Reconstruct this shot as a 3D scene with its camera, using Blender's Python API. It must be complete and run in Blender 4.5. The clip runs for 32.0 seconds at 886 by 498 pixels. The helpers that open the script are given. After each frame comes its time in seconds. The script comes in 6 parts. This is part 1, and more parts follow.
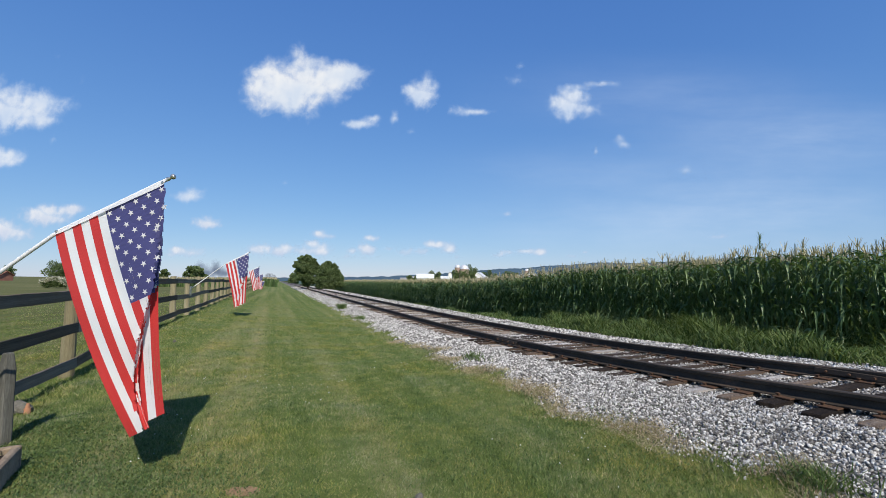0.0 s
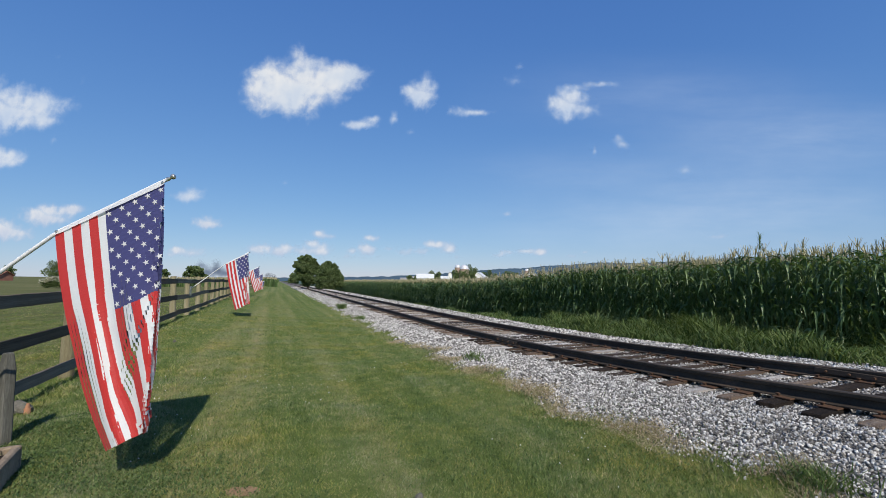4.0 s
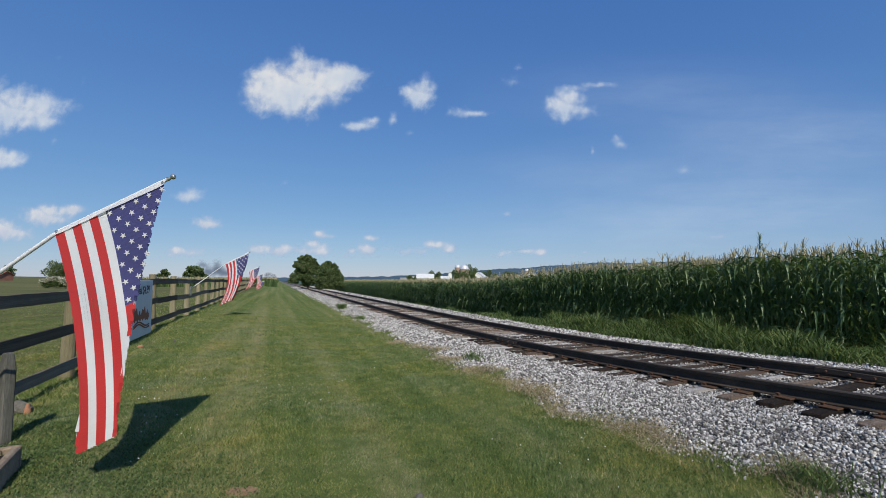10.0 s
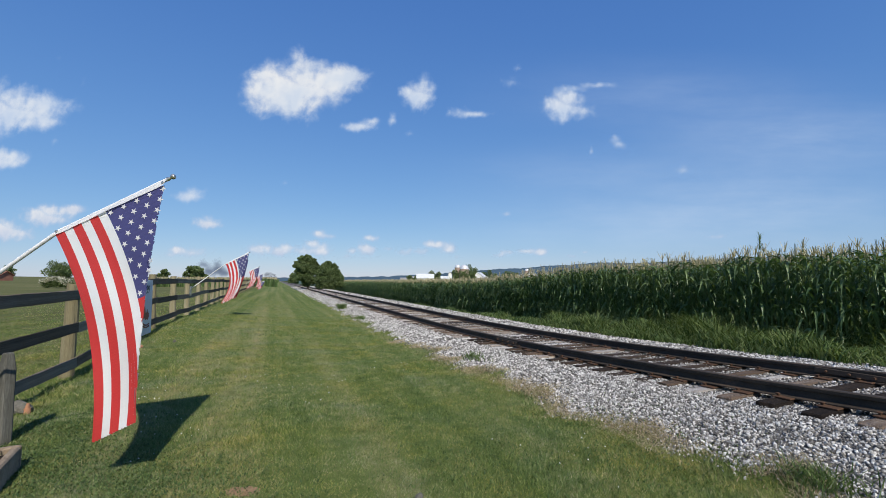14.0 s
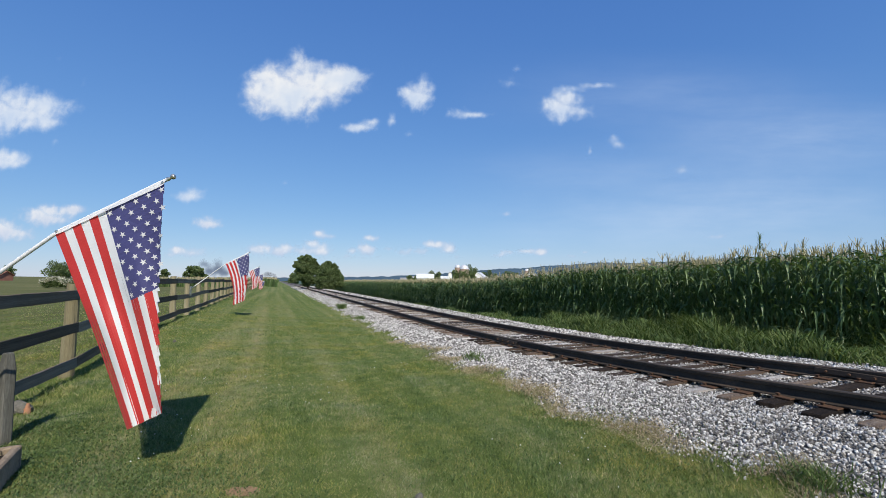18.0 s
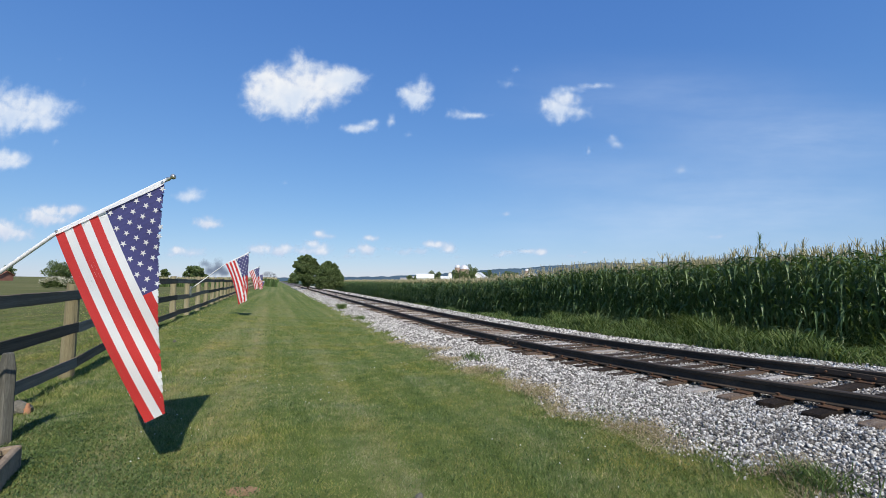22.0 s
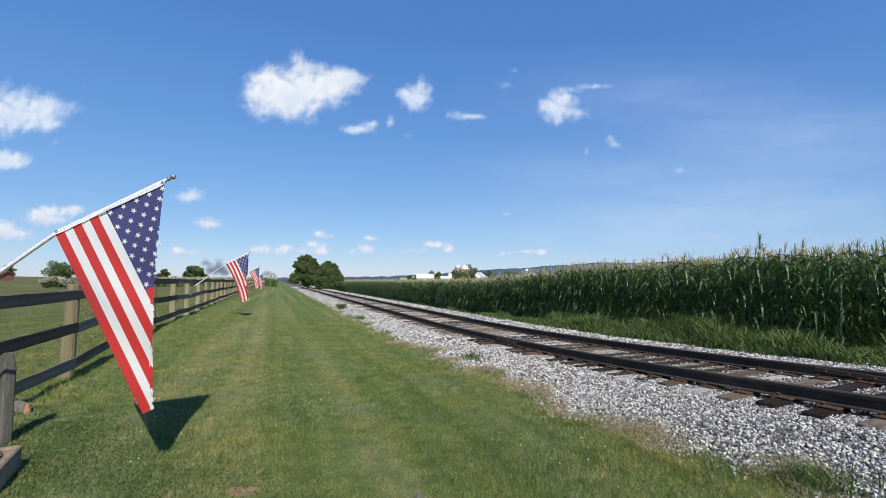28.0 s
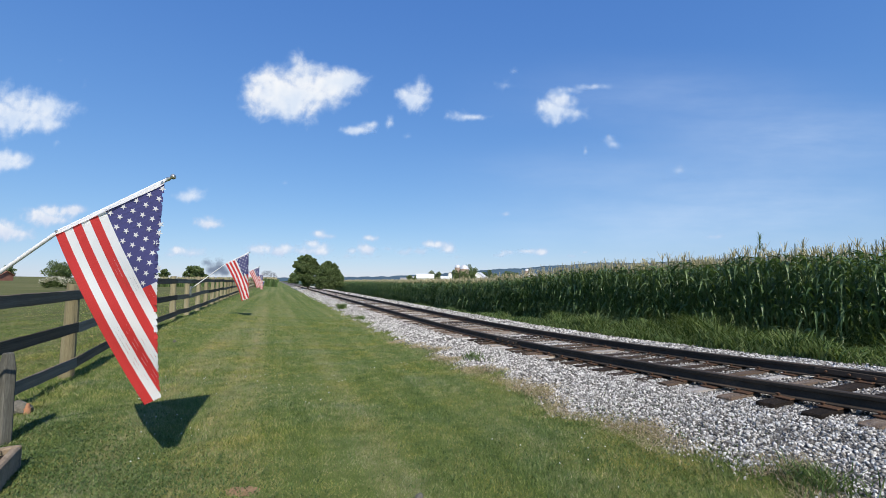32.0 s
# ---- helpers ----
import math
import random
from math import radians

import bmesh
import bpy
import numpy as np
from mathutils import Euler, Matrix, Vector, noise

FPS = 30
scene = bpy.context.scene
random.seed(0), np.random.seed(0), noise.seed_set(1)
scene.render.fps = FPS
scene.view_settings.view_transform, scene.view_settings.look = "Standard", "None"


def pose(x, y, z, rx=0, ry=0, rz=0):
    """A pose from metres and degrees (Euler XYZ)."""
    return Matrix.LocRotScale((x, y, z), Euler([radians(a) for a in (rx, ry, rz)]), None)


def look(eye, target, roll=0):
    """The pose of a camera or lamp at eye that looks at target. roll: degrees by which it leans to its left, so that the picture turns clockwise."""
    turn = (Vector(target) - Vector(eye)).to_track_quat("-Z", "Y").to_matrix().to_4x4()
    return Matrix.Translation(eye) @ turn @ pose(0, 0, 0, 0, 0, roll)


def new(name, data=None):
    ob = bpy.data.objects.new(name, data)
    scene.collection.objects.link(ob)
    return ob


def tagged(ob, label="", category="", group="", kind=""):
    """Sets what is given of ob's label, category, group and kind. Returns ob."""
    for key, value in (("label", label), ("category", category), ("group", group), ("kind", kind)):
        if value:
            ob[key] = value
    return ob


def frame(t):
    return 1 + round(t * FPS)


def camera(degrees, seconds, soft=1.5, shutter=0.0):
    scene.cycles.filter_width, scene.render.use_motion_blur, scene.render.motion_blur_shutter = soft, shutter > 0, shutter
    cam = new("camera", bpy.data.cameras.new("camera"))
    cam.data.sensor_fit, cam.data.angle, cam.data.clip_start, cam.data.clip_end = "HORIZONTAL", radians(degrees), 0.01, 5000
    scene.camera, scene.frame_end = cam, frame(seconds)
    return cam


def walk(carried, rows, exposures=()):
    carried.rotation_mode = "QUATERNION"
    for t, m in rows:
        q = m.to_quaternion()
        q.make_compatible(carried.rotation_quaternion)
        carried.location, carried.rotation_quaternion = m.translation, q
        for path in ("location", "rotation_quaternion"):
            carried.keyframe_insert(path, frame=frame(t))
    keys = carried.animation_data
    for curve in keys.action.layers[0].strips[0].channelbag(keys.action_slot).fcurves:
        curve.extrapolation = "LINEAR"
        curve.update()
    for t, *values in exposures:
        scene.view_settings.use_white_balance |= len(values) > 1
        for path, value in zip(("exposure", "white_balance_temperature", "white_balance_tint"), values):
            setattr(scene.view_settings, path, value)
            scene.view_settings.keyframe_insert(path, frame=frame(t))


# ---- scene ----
# The camera stands on a tripod beside the track.
cam = camera(90, 32.0, soft=0.35)
STAND = pose(0, 0, 1.42, 94.0856, 0, 0)
walk(cam, [(0, STAND), (32, STAND)], [(0, 0.03), (3, -0.06), (6, -0.19), (8, -0.26), (11, -0.2), (12, -0.12), (14, -0.06), (18, 0.02), (24, 0.09), (32, 0.13)])

# ---- light: summer sun half up the sky behind the camera, clear sky ----
SUN_FROM = Vector((0.37, -1.08, 1.0)).normalized()
world = bpy.data.worlds.new("sky")
scene.world = world
world.use_nodes = True
wn = world.node_tree.nodes
sky = wn.new("ShaderNodeTexSky")
sky.sky_type = "NISHITA"
sky.sun_disc = False
sky.sun_elevation = math.asin(SUN_FROM.z)
sky.sun_rotation = radians(161.1)
sky.altitude = 100
sky.air_density = 1.0
sky.dust_density = 0.1
sky.ozone_density = 4.0
wn["Background"].inputs["Strength"].default_value = 0.1
# a hazy summer sky: the model's range from zenith to horizon is softened
apart, joined = wn.new("ShaderNodeSeparateColor"), wn.new("ShaderNodeCombineColor")
world.node_tree.links.new(sky.outputs[0], apart.inputs[0])
for k, (gain, power) in enumerate(((0.88, 0.86), (1.53, 0.66), (3.5, 0.39))):
    p = wn.new("ShaderNodeMath")
    p.operation = "POWER"
    p.inputs[1].default_value = power
    g = wn.new("ShaderNodeMath")
    g.operation = "MULTIPLY"
    g.inputs[1].default_value = gain
    world.node_tree.links.new(apart.outputs[k], p.inputs[0])
    world.node_tree.links.new(p.outputs[0], g.inputs[0])
    world.node_tree.links.new(g.outputs[0], joined.inputs[k])
world.node_tree.links.new(joined.outputs[0], wn["Background"].inputs[0])
sun = new("sun", bpy.data.lights.new("sun", "SUN"))
sun.data.energy = 5.0
sun.data.angle = radians(0.53)
sun.data.color = (1.0, 0.935, 0.83)
sun.matrix_world = look(SUN_FROM * 50, (0, 0, 0))


# ---- materials ----
def nodes_of(name):
    m = bpy.data.materials.new(name)
    m.use_nodes = True
    t = m.node_tree
    return m, t, t.nodes["Principled BSDF"]


def coords(t, scale=(1, 1, 1), kind="Object"):
    c = t.nodes.new("ShaderNodeTexCoord")
    mp = t.nodes.new("ShaderNodeMapping")
    mp.inputs["Scale"].default_value = scale
    t.links.new(c.outputs[kind], mp.inputs[0])
    return mp.outputs[0]


def noise_of(t, vec, scale, detail=4, rough=0.6):
    n = t.nodes.new("ShaderNodeTexNoise")
    n.inputs["Scale"].default_value = scale
    n.inputs["Detail"].default_value = detail
    n.inputs["Roughness"].default_value = rough
    if vec is not None:
        t.links.new(vec, n.inputs["Vector"])
    return n.outputs["Fac"]


def ramp_of(t, fac, stops):
    r = t.nodes.new("ShaderNodeValToRGB")
    r.color_ramp.elements[0].position, r.color_ramp.elements[0].color = stops[0][0], (*stops[0][1], 1)
    r.color_ramp.elements[1].position, r.color_ramp.elements[1].color = stops[-1][0], (*stops[-1][1], 1)
    for p, c in stops[1:-1]:
        e = r.color_ramp.elements.new(p)
        e.color = (*c, 1)
    if fac is not None:
        t.links.new(fac, r.inputs[0])
    return r.outputs[0]


def mixed(t, fac, a, b, mode="MIX"):
    x = t.nodes.new("ShaderNodeMix")
    x.data_type, x.blend_type = "RGBA", mode
    for sock, val in ((x.inputs[0], fac), (x.inputs[6], a), (x.inputs[7], b)):
        if isinstance(val, bpy.types.NodeSocket):
            t.links.new(val, sock)
        elif isinstance(val, (int, float)):
            sock.default_value = val
        else:
            sock.default_value = (*val, 1)
    return x.outputs[2]


def bumped(t, b, height, strength=0.3, dist=0.02):
    n = t.nodes.new("ShaderNodeBump")
    n.inputs["Strength"].default_value = strength
    n.inputs["Distance"].default_value = dist
    t.links.new(height, n.inputs["Height"])
    t.links.new(n.outputs[0], b.inputs["Normal"])


def surface(name, stops, scale=3.0, fine=40.0, rough=0.7, metal=0.0, bump=0.3, dist=0.01, stretch=(1, 1, 1),
            island=0.0, piece=0.0, sheen=0.3, kind="Object"):
    """Two scales of noise through a colour ramp; island and piece add a change from piece to piece."""
    m, t, b = nodes_of(name)
    v = coords(t, stretch, kind)
    big, small = noise_of(t, v, scale, 3), noise_of(t, v, fine, 5, 0.7)
    fac = mixed(t, 0.45, big, small)
    if island or piece:
        src = t.nodes.new("ShaderNodeNewGeometry").outputs["Random Per Island"] if island else t.nodes.new("ShaderNodeObjectInfo").outputs["Random"]
        fac = mixed(t, island or piece, fac, src)
    t.links.new(ramp_of(t, fac, stops), b.inputs["Base Color"])
    b.inputs["Roughness"].default_value = rough
    b.inputs["Metallic"].default_value = metal
    b.inputs["Specular IOR Level"].default_value = sheen
    if bump:
        bumped(t, b, small, bump, dist)
    return m


def leafy(name, stops, thin=0.3, rough=0.5, scale=1.0, sheen=0.3, mown=False):
    """Leaves: a colour from leaf to leaf, some light through the blade."""
    m, t, b = nodes_of(name)
    rnd = t.nodes.new("ShaderNodeNewGeometry").outputs["Random Per Island"]
    big = noise_of(t, coords(t), scale, 4, 0.65)
    fac = mixed(t, 0.4 if mown else 0.55, mixed(t, 0.36, big, mowing(t)) if mown else big, rnd)
    col = ramp_of(t, fac, stops)
    if mown:
        # bluish fescue and yellow-green rye grow in separate patches
        sort = ramp_of(t, noise_of(t, coords(t), 0.9, 5, 0.7), [(0.36, (0.85, 0.95, 1.3)), (0.52, (1.0, 1.0, 1.0)), (0.66, (1.2, 1.06, 0.85))])
        spots = ramp_of(t, noise_of(t, coords(t), 5.5, 4, 0.7), [(0.34, (0.5, 0.58, 0.5)), (0.5, (0.95, 0.97, 0.95)), (0.66, (1.25, 1.18, 1.15))])
        col = mixed(t, 1.0, mixed(t, 1.0, col, sort, "MULTIPLY"), spots, "MULTIPLY")
    t.links.new(col, b.inputs["Base Color"])
    b.inputs["Roughness"].default_value = rough
    b.inputs["Specular IOR Level"].default_value = sheen
    tr = t.nodes.new("ShaderNodeBsdfTranslucent")
    t.links.new(mixed(t, 1.0, col, (1.0, 1.0, 0.45), "MULTIPLY"), tr.inputs[0])
    ms = t.nodes.new("ShaderNodeMixShader")
    ms.inputs[0].default_value = thin
    t.links.new(b.outputs[0], ms.inputs[1])
    t.links.new(tr.outputs[0], ms.inputs[2])
    t.links.new(ms.outputs[0], t.nodes["Material Output"].inputs[0])
    return m


def mowing(t):
    """Bands left by the mower, drawn out along the track."""
    c = t.nodes.new("ShaderNodeTexCoord")
    mp = t.nodes.new("ShaderNodeMapping")
    mp.inputs["Rotation"].default_value = (0, 0, math.atan(-292 / 784))
    mp2 = t.nodes.new("ShaderNodeMapping")
    mp2.inputs["Scale"].default_value = (1.9, 0.035, 0.0)
    t.links.new(c.outputs["Object"], mp.inputs[0])
    t.links.new(mp.outputs[0], mp2.inputs[0])
    k = t.nodes.new("ShaderNodeMath")
    k.operation = "MULTIPLY_ADD"
    k.inputs[1].default_value, k.inputs[2].default_value = 1.9, -0.45
    t.links.new(noise_of(t, mp2.outputs[0], 1.0, 2, 0.5), k.inputs[0])
    # the turf is driest midway between fence and stones
    cut = t.nodes.new("ShaderNodeSeparateXYZ")
    t.links.new(mp.outputs[0], cut.inputs[0])
    dry = t.nodes.new("ShaderNodeMapRange")
    dry.interpolation_type = "SMOOTHSTEP"
    away = t.nodes.new("ShaderNodeMath")
    away.operation = "ADD"
    away.inputs[1].default_value = 0.3
    t.links.new(cut.outputs[0], away.inputs[0])
    size = t.nodes.new("ShaderNodeMath")
    size.operation = "ABSOLUTE"
    t.links.new(away.outputs[0], size.inputs[0])
    t.links.new(size.outputs[0], dry.inputs["Value"])
    dry.inputs["From Min"].default_value, dry.inputs["From Max"].default_value = 0.3, 2.6
    dry.inputs["To Min"].default_value, dry.inputs["To Max"].default_value = 0.13, -0.09
    # a fresh strip of longer grass along the stones, and a wheel line beside it
    strip = ramp_of(t, None, [(0.0, (0.5, 0.5, 0.5)), (0.36, (0.5, 0.5, 0.5)), (0.42, (0.34, 0.34, 0.34)), (0.47, (0.5, 0.5, 0.5)), (0.54, (0.66, 0.66, 0.66)), (0.7, (0.6, 0.6, 0.6))])
    side = t.nodes.new("ShaderNodeMapRange")
    side.inputs["From Max"].default_value = 4.0
    t.links.new(cut.outputs[0], side.inputs["Value"])
    t.links.new(side.outputs[0], strip.node.inputs[0])
    edge = t.nodes.new("ShaderNodeMath")
    edge.operation = "MULTIPLY_ADD"
    edge.inputs[1].default_value = 0.9
    t.links.new(strip, edge.inputs[0])
    t.links.new(dry.outputs[0], edge.inputs[2])
    level = t.nodes.new("ShaderNodeMath")
    level.operation = "SUBTRACT"
    level.inputs[1].default_value = 0.45
    t.links.new(edge.outputs[0], level.inputs[0])
    total = t.nodes.new("ShaderNodeMath")
    total.operation = "ADD"
    t.links.new(k.outputs[0], total.inputs[0])
    t.links.new(level.outputs[0], total.inputs[1])
    return total.outputs[0]


def lawn_surface():
    """Mown turf: mowing bands along the track, worn yellow patches, fine grain."""
    m, t, b = nodes_of("mown_turf")
    v = coords(t)
    big, mid, fine = noise_of(t, v, 0.35, 3), noise_of(t, v, 2.2, 4), noise_of(t, v, 60, 4, 0.8)
    fac = mixed(t, 0.4, mixed(t, 0.5, mixed(t, 0.5, big, mid), mowing(t)), fine)
    col = ramp_of(t, fac, [(0.3, (0.055, 0.085, 0.02)), (0.5, (0.125, 0.16, 0.045)), (0.62, (0.2, 0.205, 0.08)), (0.72, (0.3, 0.25, 0.13))])
    t.links.new(col, b.inputs["Base Color"])
    b.inputs["Roughness"].default_value = 0.9
    b.inputs["Specular IOR Level"].default_value = 0.1
    bumped(t, b, mixed(t, 0.3, fine, mid), 0.8, 0.03)
    return m


M_TURF = lawn_surface()
M_PASTURE = surface("pasture", [(0.3, (0.062, 0.075, 0.025)), (0.55, (0.13, 0.132, 0.054)), (0.75, (0.22, 0.19, 0.1))], 0.08, 8, 0.95, bump=0.6, dist=0.05, sheen=0.05)
M_GRIT = surface("grit_between_stones", [(0.3, (0.06, 0.052, 0.045)), (0.5, (0.17, 0.155, 0.14)), (0.66, (0.4, 0.38, 0.35))], 9, 70, 0.95, bump=1.0, dist=0.03, sheen=0.1)
M_BANK = surface("bank_soil", [(0.3, (0.03, 0.045, 0.012)), (0.7, (0.08, 0.10, 0.03))], 1, 20, 0.95, bump=0.8, dist=0.04, sheen=0.05)
M_STONE = surface("crushed_limestone", [(0.22, (0.1, 0.093, 0.085)), (0.42, (0.24, 0.228, 0.208)), (0.62, (0.42, 0.405, 0.375)), (0.82, (0.66, 0.64, 0.6))], 12, 90, 0.85, bump=0.5, dist=0.006, island=0.75, sheen=0.25)
M_STONE_PIECE = surface("crushed_limestone_piece", [(0.22, (0.1, 0.093, 0.085)), (0.42, (0.24, 0.228, 0.208)), (0.62, (0.42, 0.405, 0.375)), (0.82, (0.66, 0.64, 0.6))], 12, 90, 0.85, bump=0.5, dist=0.006, piece=0.75, sheen=0.25)
M_STONE_STAINED = surface("track_gravel", [(0.25, (0.06, 0.054, 0.048)), (0.5, (0.19, 0.175, 0.158)), (0.7, (0.34, 0.32, 0.295)), (0.85, (0.5, 0.48, 0.45))], 12, 90, 0.9, bump=0.5, dist=0.006, island=0.75, sheen=0.15)
M_TIE = surface("weathered_tie_timber", [(0.25, (0.022, 0.017, 0.014)), (0.40, (0.075, 0.052, 0.036)), (0.55, (0.17, 0.12, 0.085)), (0.66, (0.33, 0.28, 0.23)), (0.76, (0.58, 0.55, 0.51))], 2.0, 26, 0.9, bump=1.0, dist=0.02, stretch=(8, 0.7, 8), piece=0.55, sheen=0.15)
M_RAIL = surface("rail_steel", [(0.3, (0.03, 0.024, 0.018)), (0.55, (0.062, 0.047, 0.034)), (0.75, (0.13, 0.085, 0.055))], 3, 60, 0.75, 0.0, bump=0.3, dist=0.004)
M_RUST = surface("rusty_steel", [(0.3, (0.05, 0.028, 0.018)), (0.6, (0.12, 0.066, 0.038)), (0.8, (0.22, 0.13, 0.075))], 8, 80, 0.8, 0.2, bump=0.4, dist=0.004)
M_BOARD = surface("dark_stained_board", [(0.25, (0.05, 0.038, 0.027)), (0.5, (0.15, 0.12, 0.088)), (0.7, (0.28, 0.24, 0.185)), (0.85, (0.4, 0.35, 0.28))], 1.6, 18, 0.9, bump=0.6, dist=0.01, stretch=(0.5, 7, 7), piece=0.25, sheen=0.08)
M_POST = surface("treated_pine_post", [(0.25, (0.11, 0.092, 0.05)), (0.5, (0.22, 0.19, 0.11)), (0.7, (0.32, 0.285, 0.18)), (0.85, (0.42, 0.38, 0.27))], 2.5, 20, 0.85, bump=0.5, dist=0.008, stretch=(6, 6, 0.6), piece=0.2)
M_GREYWOOD = surface("grey_weathered_wood", [(0.25, (0.04, 0.037, 0.03)), (0.5, (0.1, 0.097, 0.08)), (0.8, (0.22, 0.21, 0.18))], 3, 24, 0.85, bump=0.5, dist=0.008, stretch=(6, 6, 0.6))


# ---- helpers for building ----
def part(name, me, material, parent=None, label="", m=None):
    """One mesh object from a bmesh or mesh, under a thing or a part."""
    if isinstance(me, bmesh.types.BMesh):
        data = bpy.data.meshes.new(name)
        me.to_mesh(data)
        me.free()
    else:
        data = me
    if material is not None and not data.materials:
        data.materials.append(material)
    ob = new(name, data)
    if parent is not None:
        ob.parent = parent
    if m is not None:
        ob.matrix_basis = m
    if label:
        ob["label"] = label
    return ob


def empty(name, m=None):
    ob = new(name)
    ob.empty_display_size = 0.2
    if m is not None:
        ob.matrix_basis = m
    return ob


def soup(name, verts, faces, mats, smooth=False, slots=None):
    """A mesh from numpy arrays of corners and equal-sided faces."""
    verts, faces = np.asarray(verts, dtype=np.float32), np.asarray(faces, dtype=np.int32)
    me = bpy.data.meshes.new(name)
    me.vertices.add(len(verts))
    me.vertices.foreach_set("co", verts.ravel())
    k = faces.shape[1]
    me.loops.add(faces.size)
    me.loops.foreach_set("vertex_index", faces.ravel())
    me.polygons.add(len(faces))
    me.polygons.foreach_set("loop_start", np.arange(0, faces.size, k, dtype=np.int32))
    me.polygons.foreach_set("use_smooth", np.full(len(faces), smooth))
    for mt in mats if isinstance(mats, (list, tuple)) else [mats]:
        me.materials.append(mt)
    if slots is not None:
        me.polygons.foreach_set("material_index", np.asarray(slots, dtype=np.int32))
    me.update(calc_edges=True)
    me.validate()
    return me


def box(bm, x0, x1, y0, y1, z0, z1, bevel=0.0):
    r = bmesh.ops.create_cube(bm, size=1, matrix=Matrix.Translation(((x0 + x1) / 2, (y0 + y1) / 2, (z0 + z1) / 2)) @ Matrix.Diagonal((x1 - x0, y1 - y0, z1 - z0, 1)))
    if bevel:
        es = list({e for v in r["verts"] for e in v.link_edges})
        bmesh.ops.bevel(bm, geom=es, offset=bevel, segments=1, affect="EDGES")
    return bm


def tube(bm, a, b, ra, rb, sides=10, caps=True):
    a, b = Vector(a), Vector(b)
    d = b - a
    m = Matrix.Translation((a + b) / 2) @ d.to_track_quat("Z", "Y").to_matrix().to_4x4()
    bmesh.ops.create_cone(bm, cap_ends=caps, segments=sides, radius1=ra, radius2=rb, depth=d.length, matrix=m)
    return bm


# ---- the plan: u runs along the track, w across it (0 on its centre line, the lawn below 0) ----
TURN = math.atan(-292 / 784)
SN, CS = math.sin(TURN), math.cos(TURN)


def centre_v(u):
    k = np.clip(7.4 - np.asarray(u, dtype=float), 0, None)
    near = np.minimum(k, 8.0)
    return 5.1986 + 0.00825 * (near ** 2 + 2 * near * (k - near))


def rail_z(u):
    k = np.clip(13.47 - np.asarray(u, dtype=float), 0, 12.5)
    return 0.1917 + 0.0022 * k ** 2


def spot(u, w):
    """World x, y of a place in track coordinates."""
    v = centre_v(u) + w
    return u * SN + v * CS, u * CS - v * SN


def track_uw(x, y):
    u = x * SN + y * CS
    return u, x * CS - y * SN - centre_v(u)


def ease(x, a, b):
    k = np.clip((x - a) / (b - a), 0, 1)
    return k * k * (3 - 2 * k)


def corn_base(u):
    return np.interp(u, (-40, 4.5, 8.7, 13.6, 17.7, 21, 30, 6000), (0.12, 0.12, -0.1, -0.18, -0.42, -0.58, -0.66, -0.7))


def lumps(u, w, s=1.0):
    return 0.012 * (np.sin(u * 2.1 * s + 1.3 * np.sin(w * 1.7)) + np.sin(w * 3.1 * s + u * 0.9) + 0.6 * np.sin(u * 5.3 * s - w * 4.1))


def ground_z(u, w):
    u, w = np.asarray(u, dtype=float), np.asarray(w, dtype=float)
    bed = rail_z(u) - 0.18
    edge = np.minimum(bed - 0.135, 0.0)
    fence = 0.2 * ease(u, 8.0, 13.0)
    z = np.where(w < -2.4, edge + (fence - edge) * ease(-w, 2.4, 8.0), 0)
    z = np.where((w >= -2.4) & (w < -1.3), edge + (bed - edge) * (w + 2.4) / 1.1, z)
    z = np.where((w >= -1.3) & (w < 1.3), bed, z)
    bank = bed - 0.065
    z = np.where((w >= 1.3) & (w < 2.6), bed + (bank - bed) * (w - 1.3) / 1.3 + 0.08 * np.sin(np.pi * np.clip((w - 1.2) / 1.4, 0, 1)), z)
    z = np.where(w >= 2.6, bank + (corn_base(u) - bank) * ease(w, 2.6, 4.8), z)
    z = z + np.where(w < -30, 0.02 * (np.clip(-w, 30, 700) - 30), 0)
    far = ease(np.hypot(u, w), 25, 60)
    return z + lumps(u, w) * np.where(np.abs(w) < 2.4, 0.3, 1.0) * (1 - far)


def place(u, w, lift=0.0):
    x, y = spot(u, w)
    return Vector((float(x), float(y), float(ground_z(u, w)) + lift))


def ground_at(x, y):
    return float(ground_z(*track_uw(x, y)))


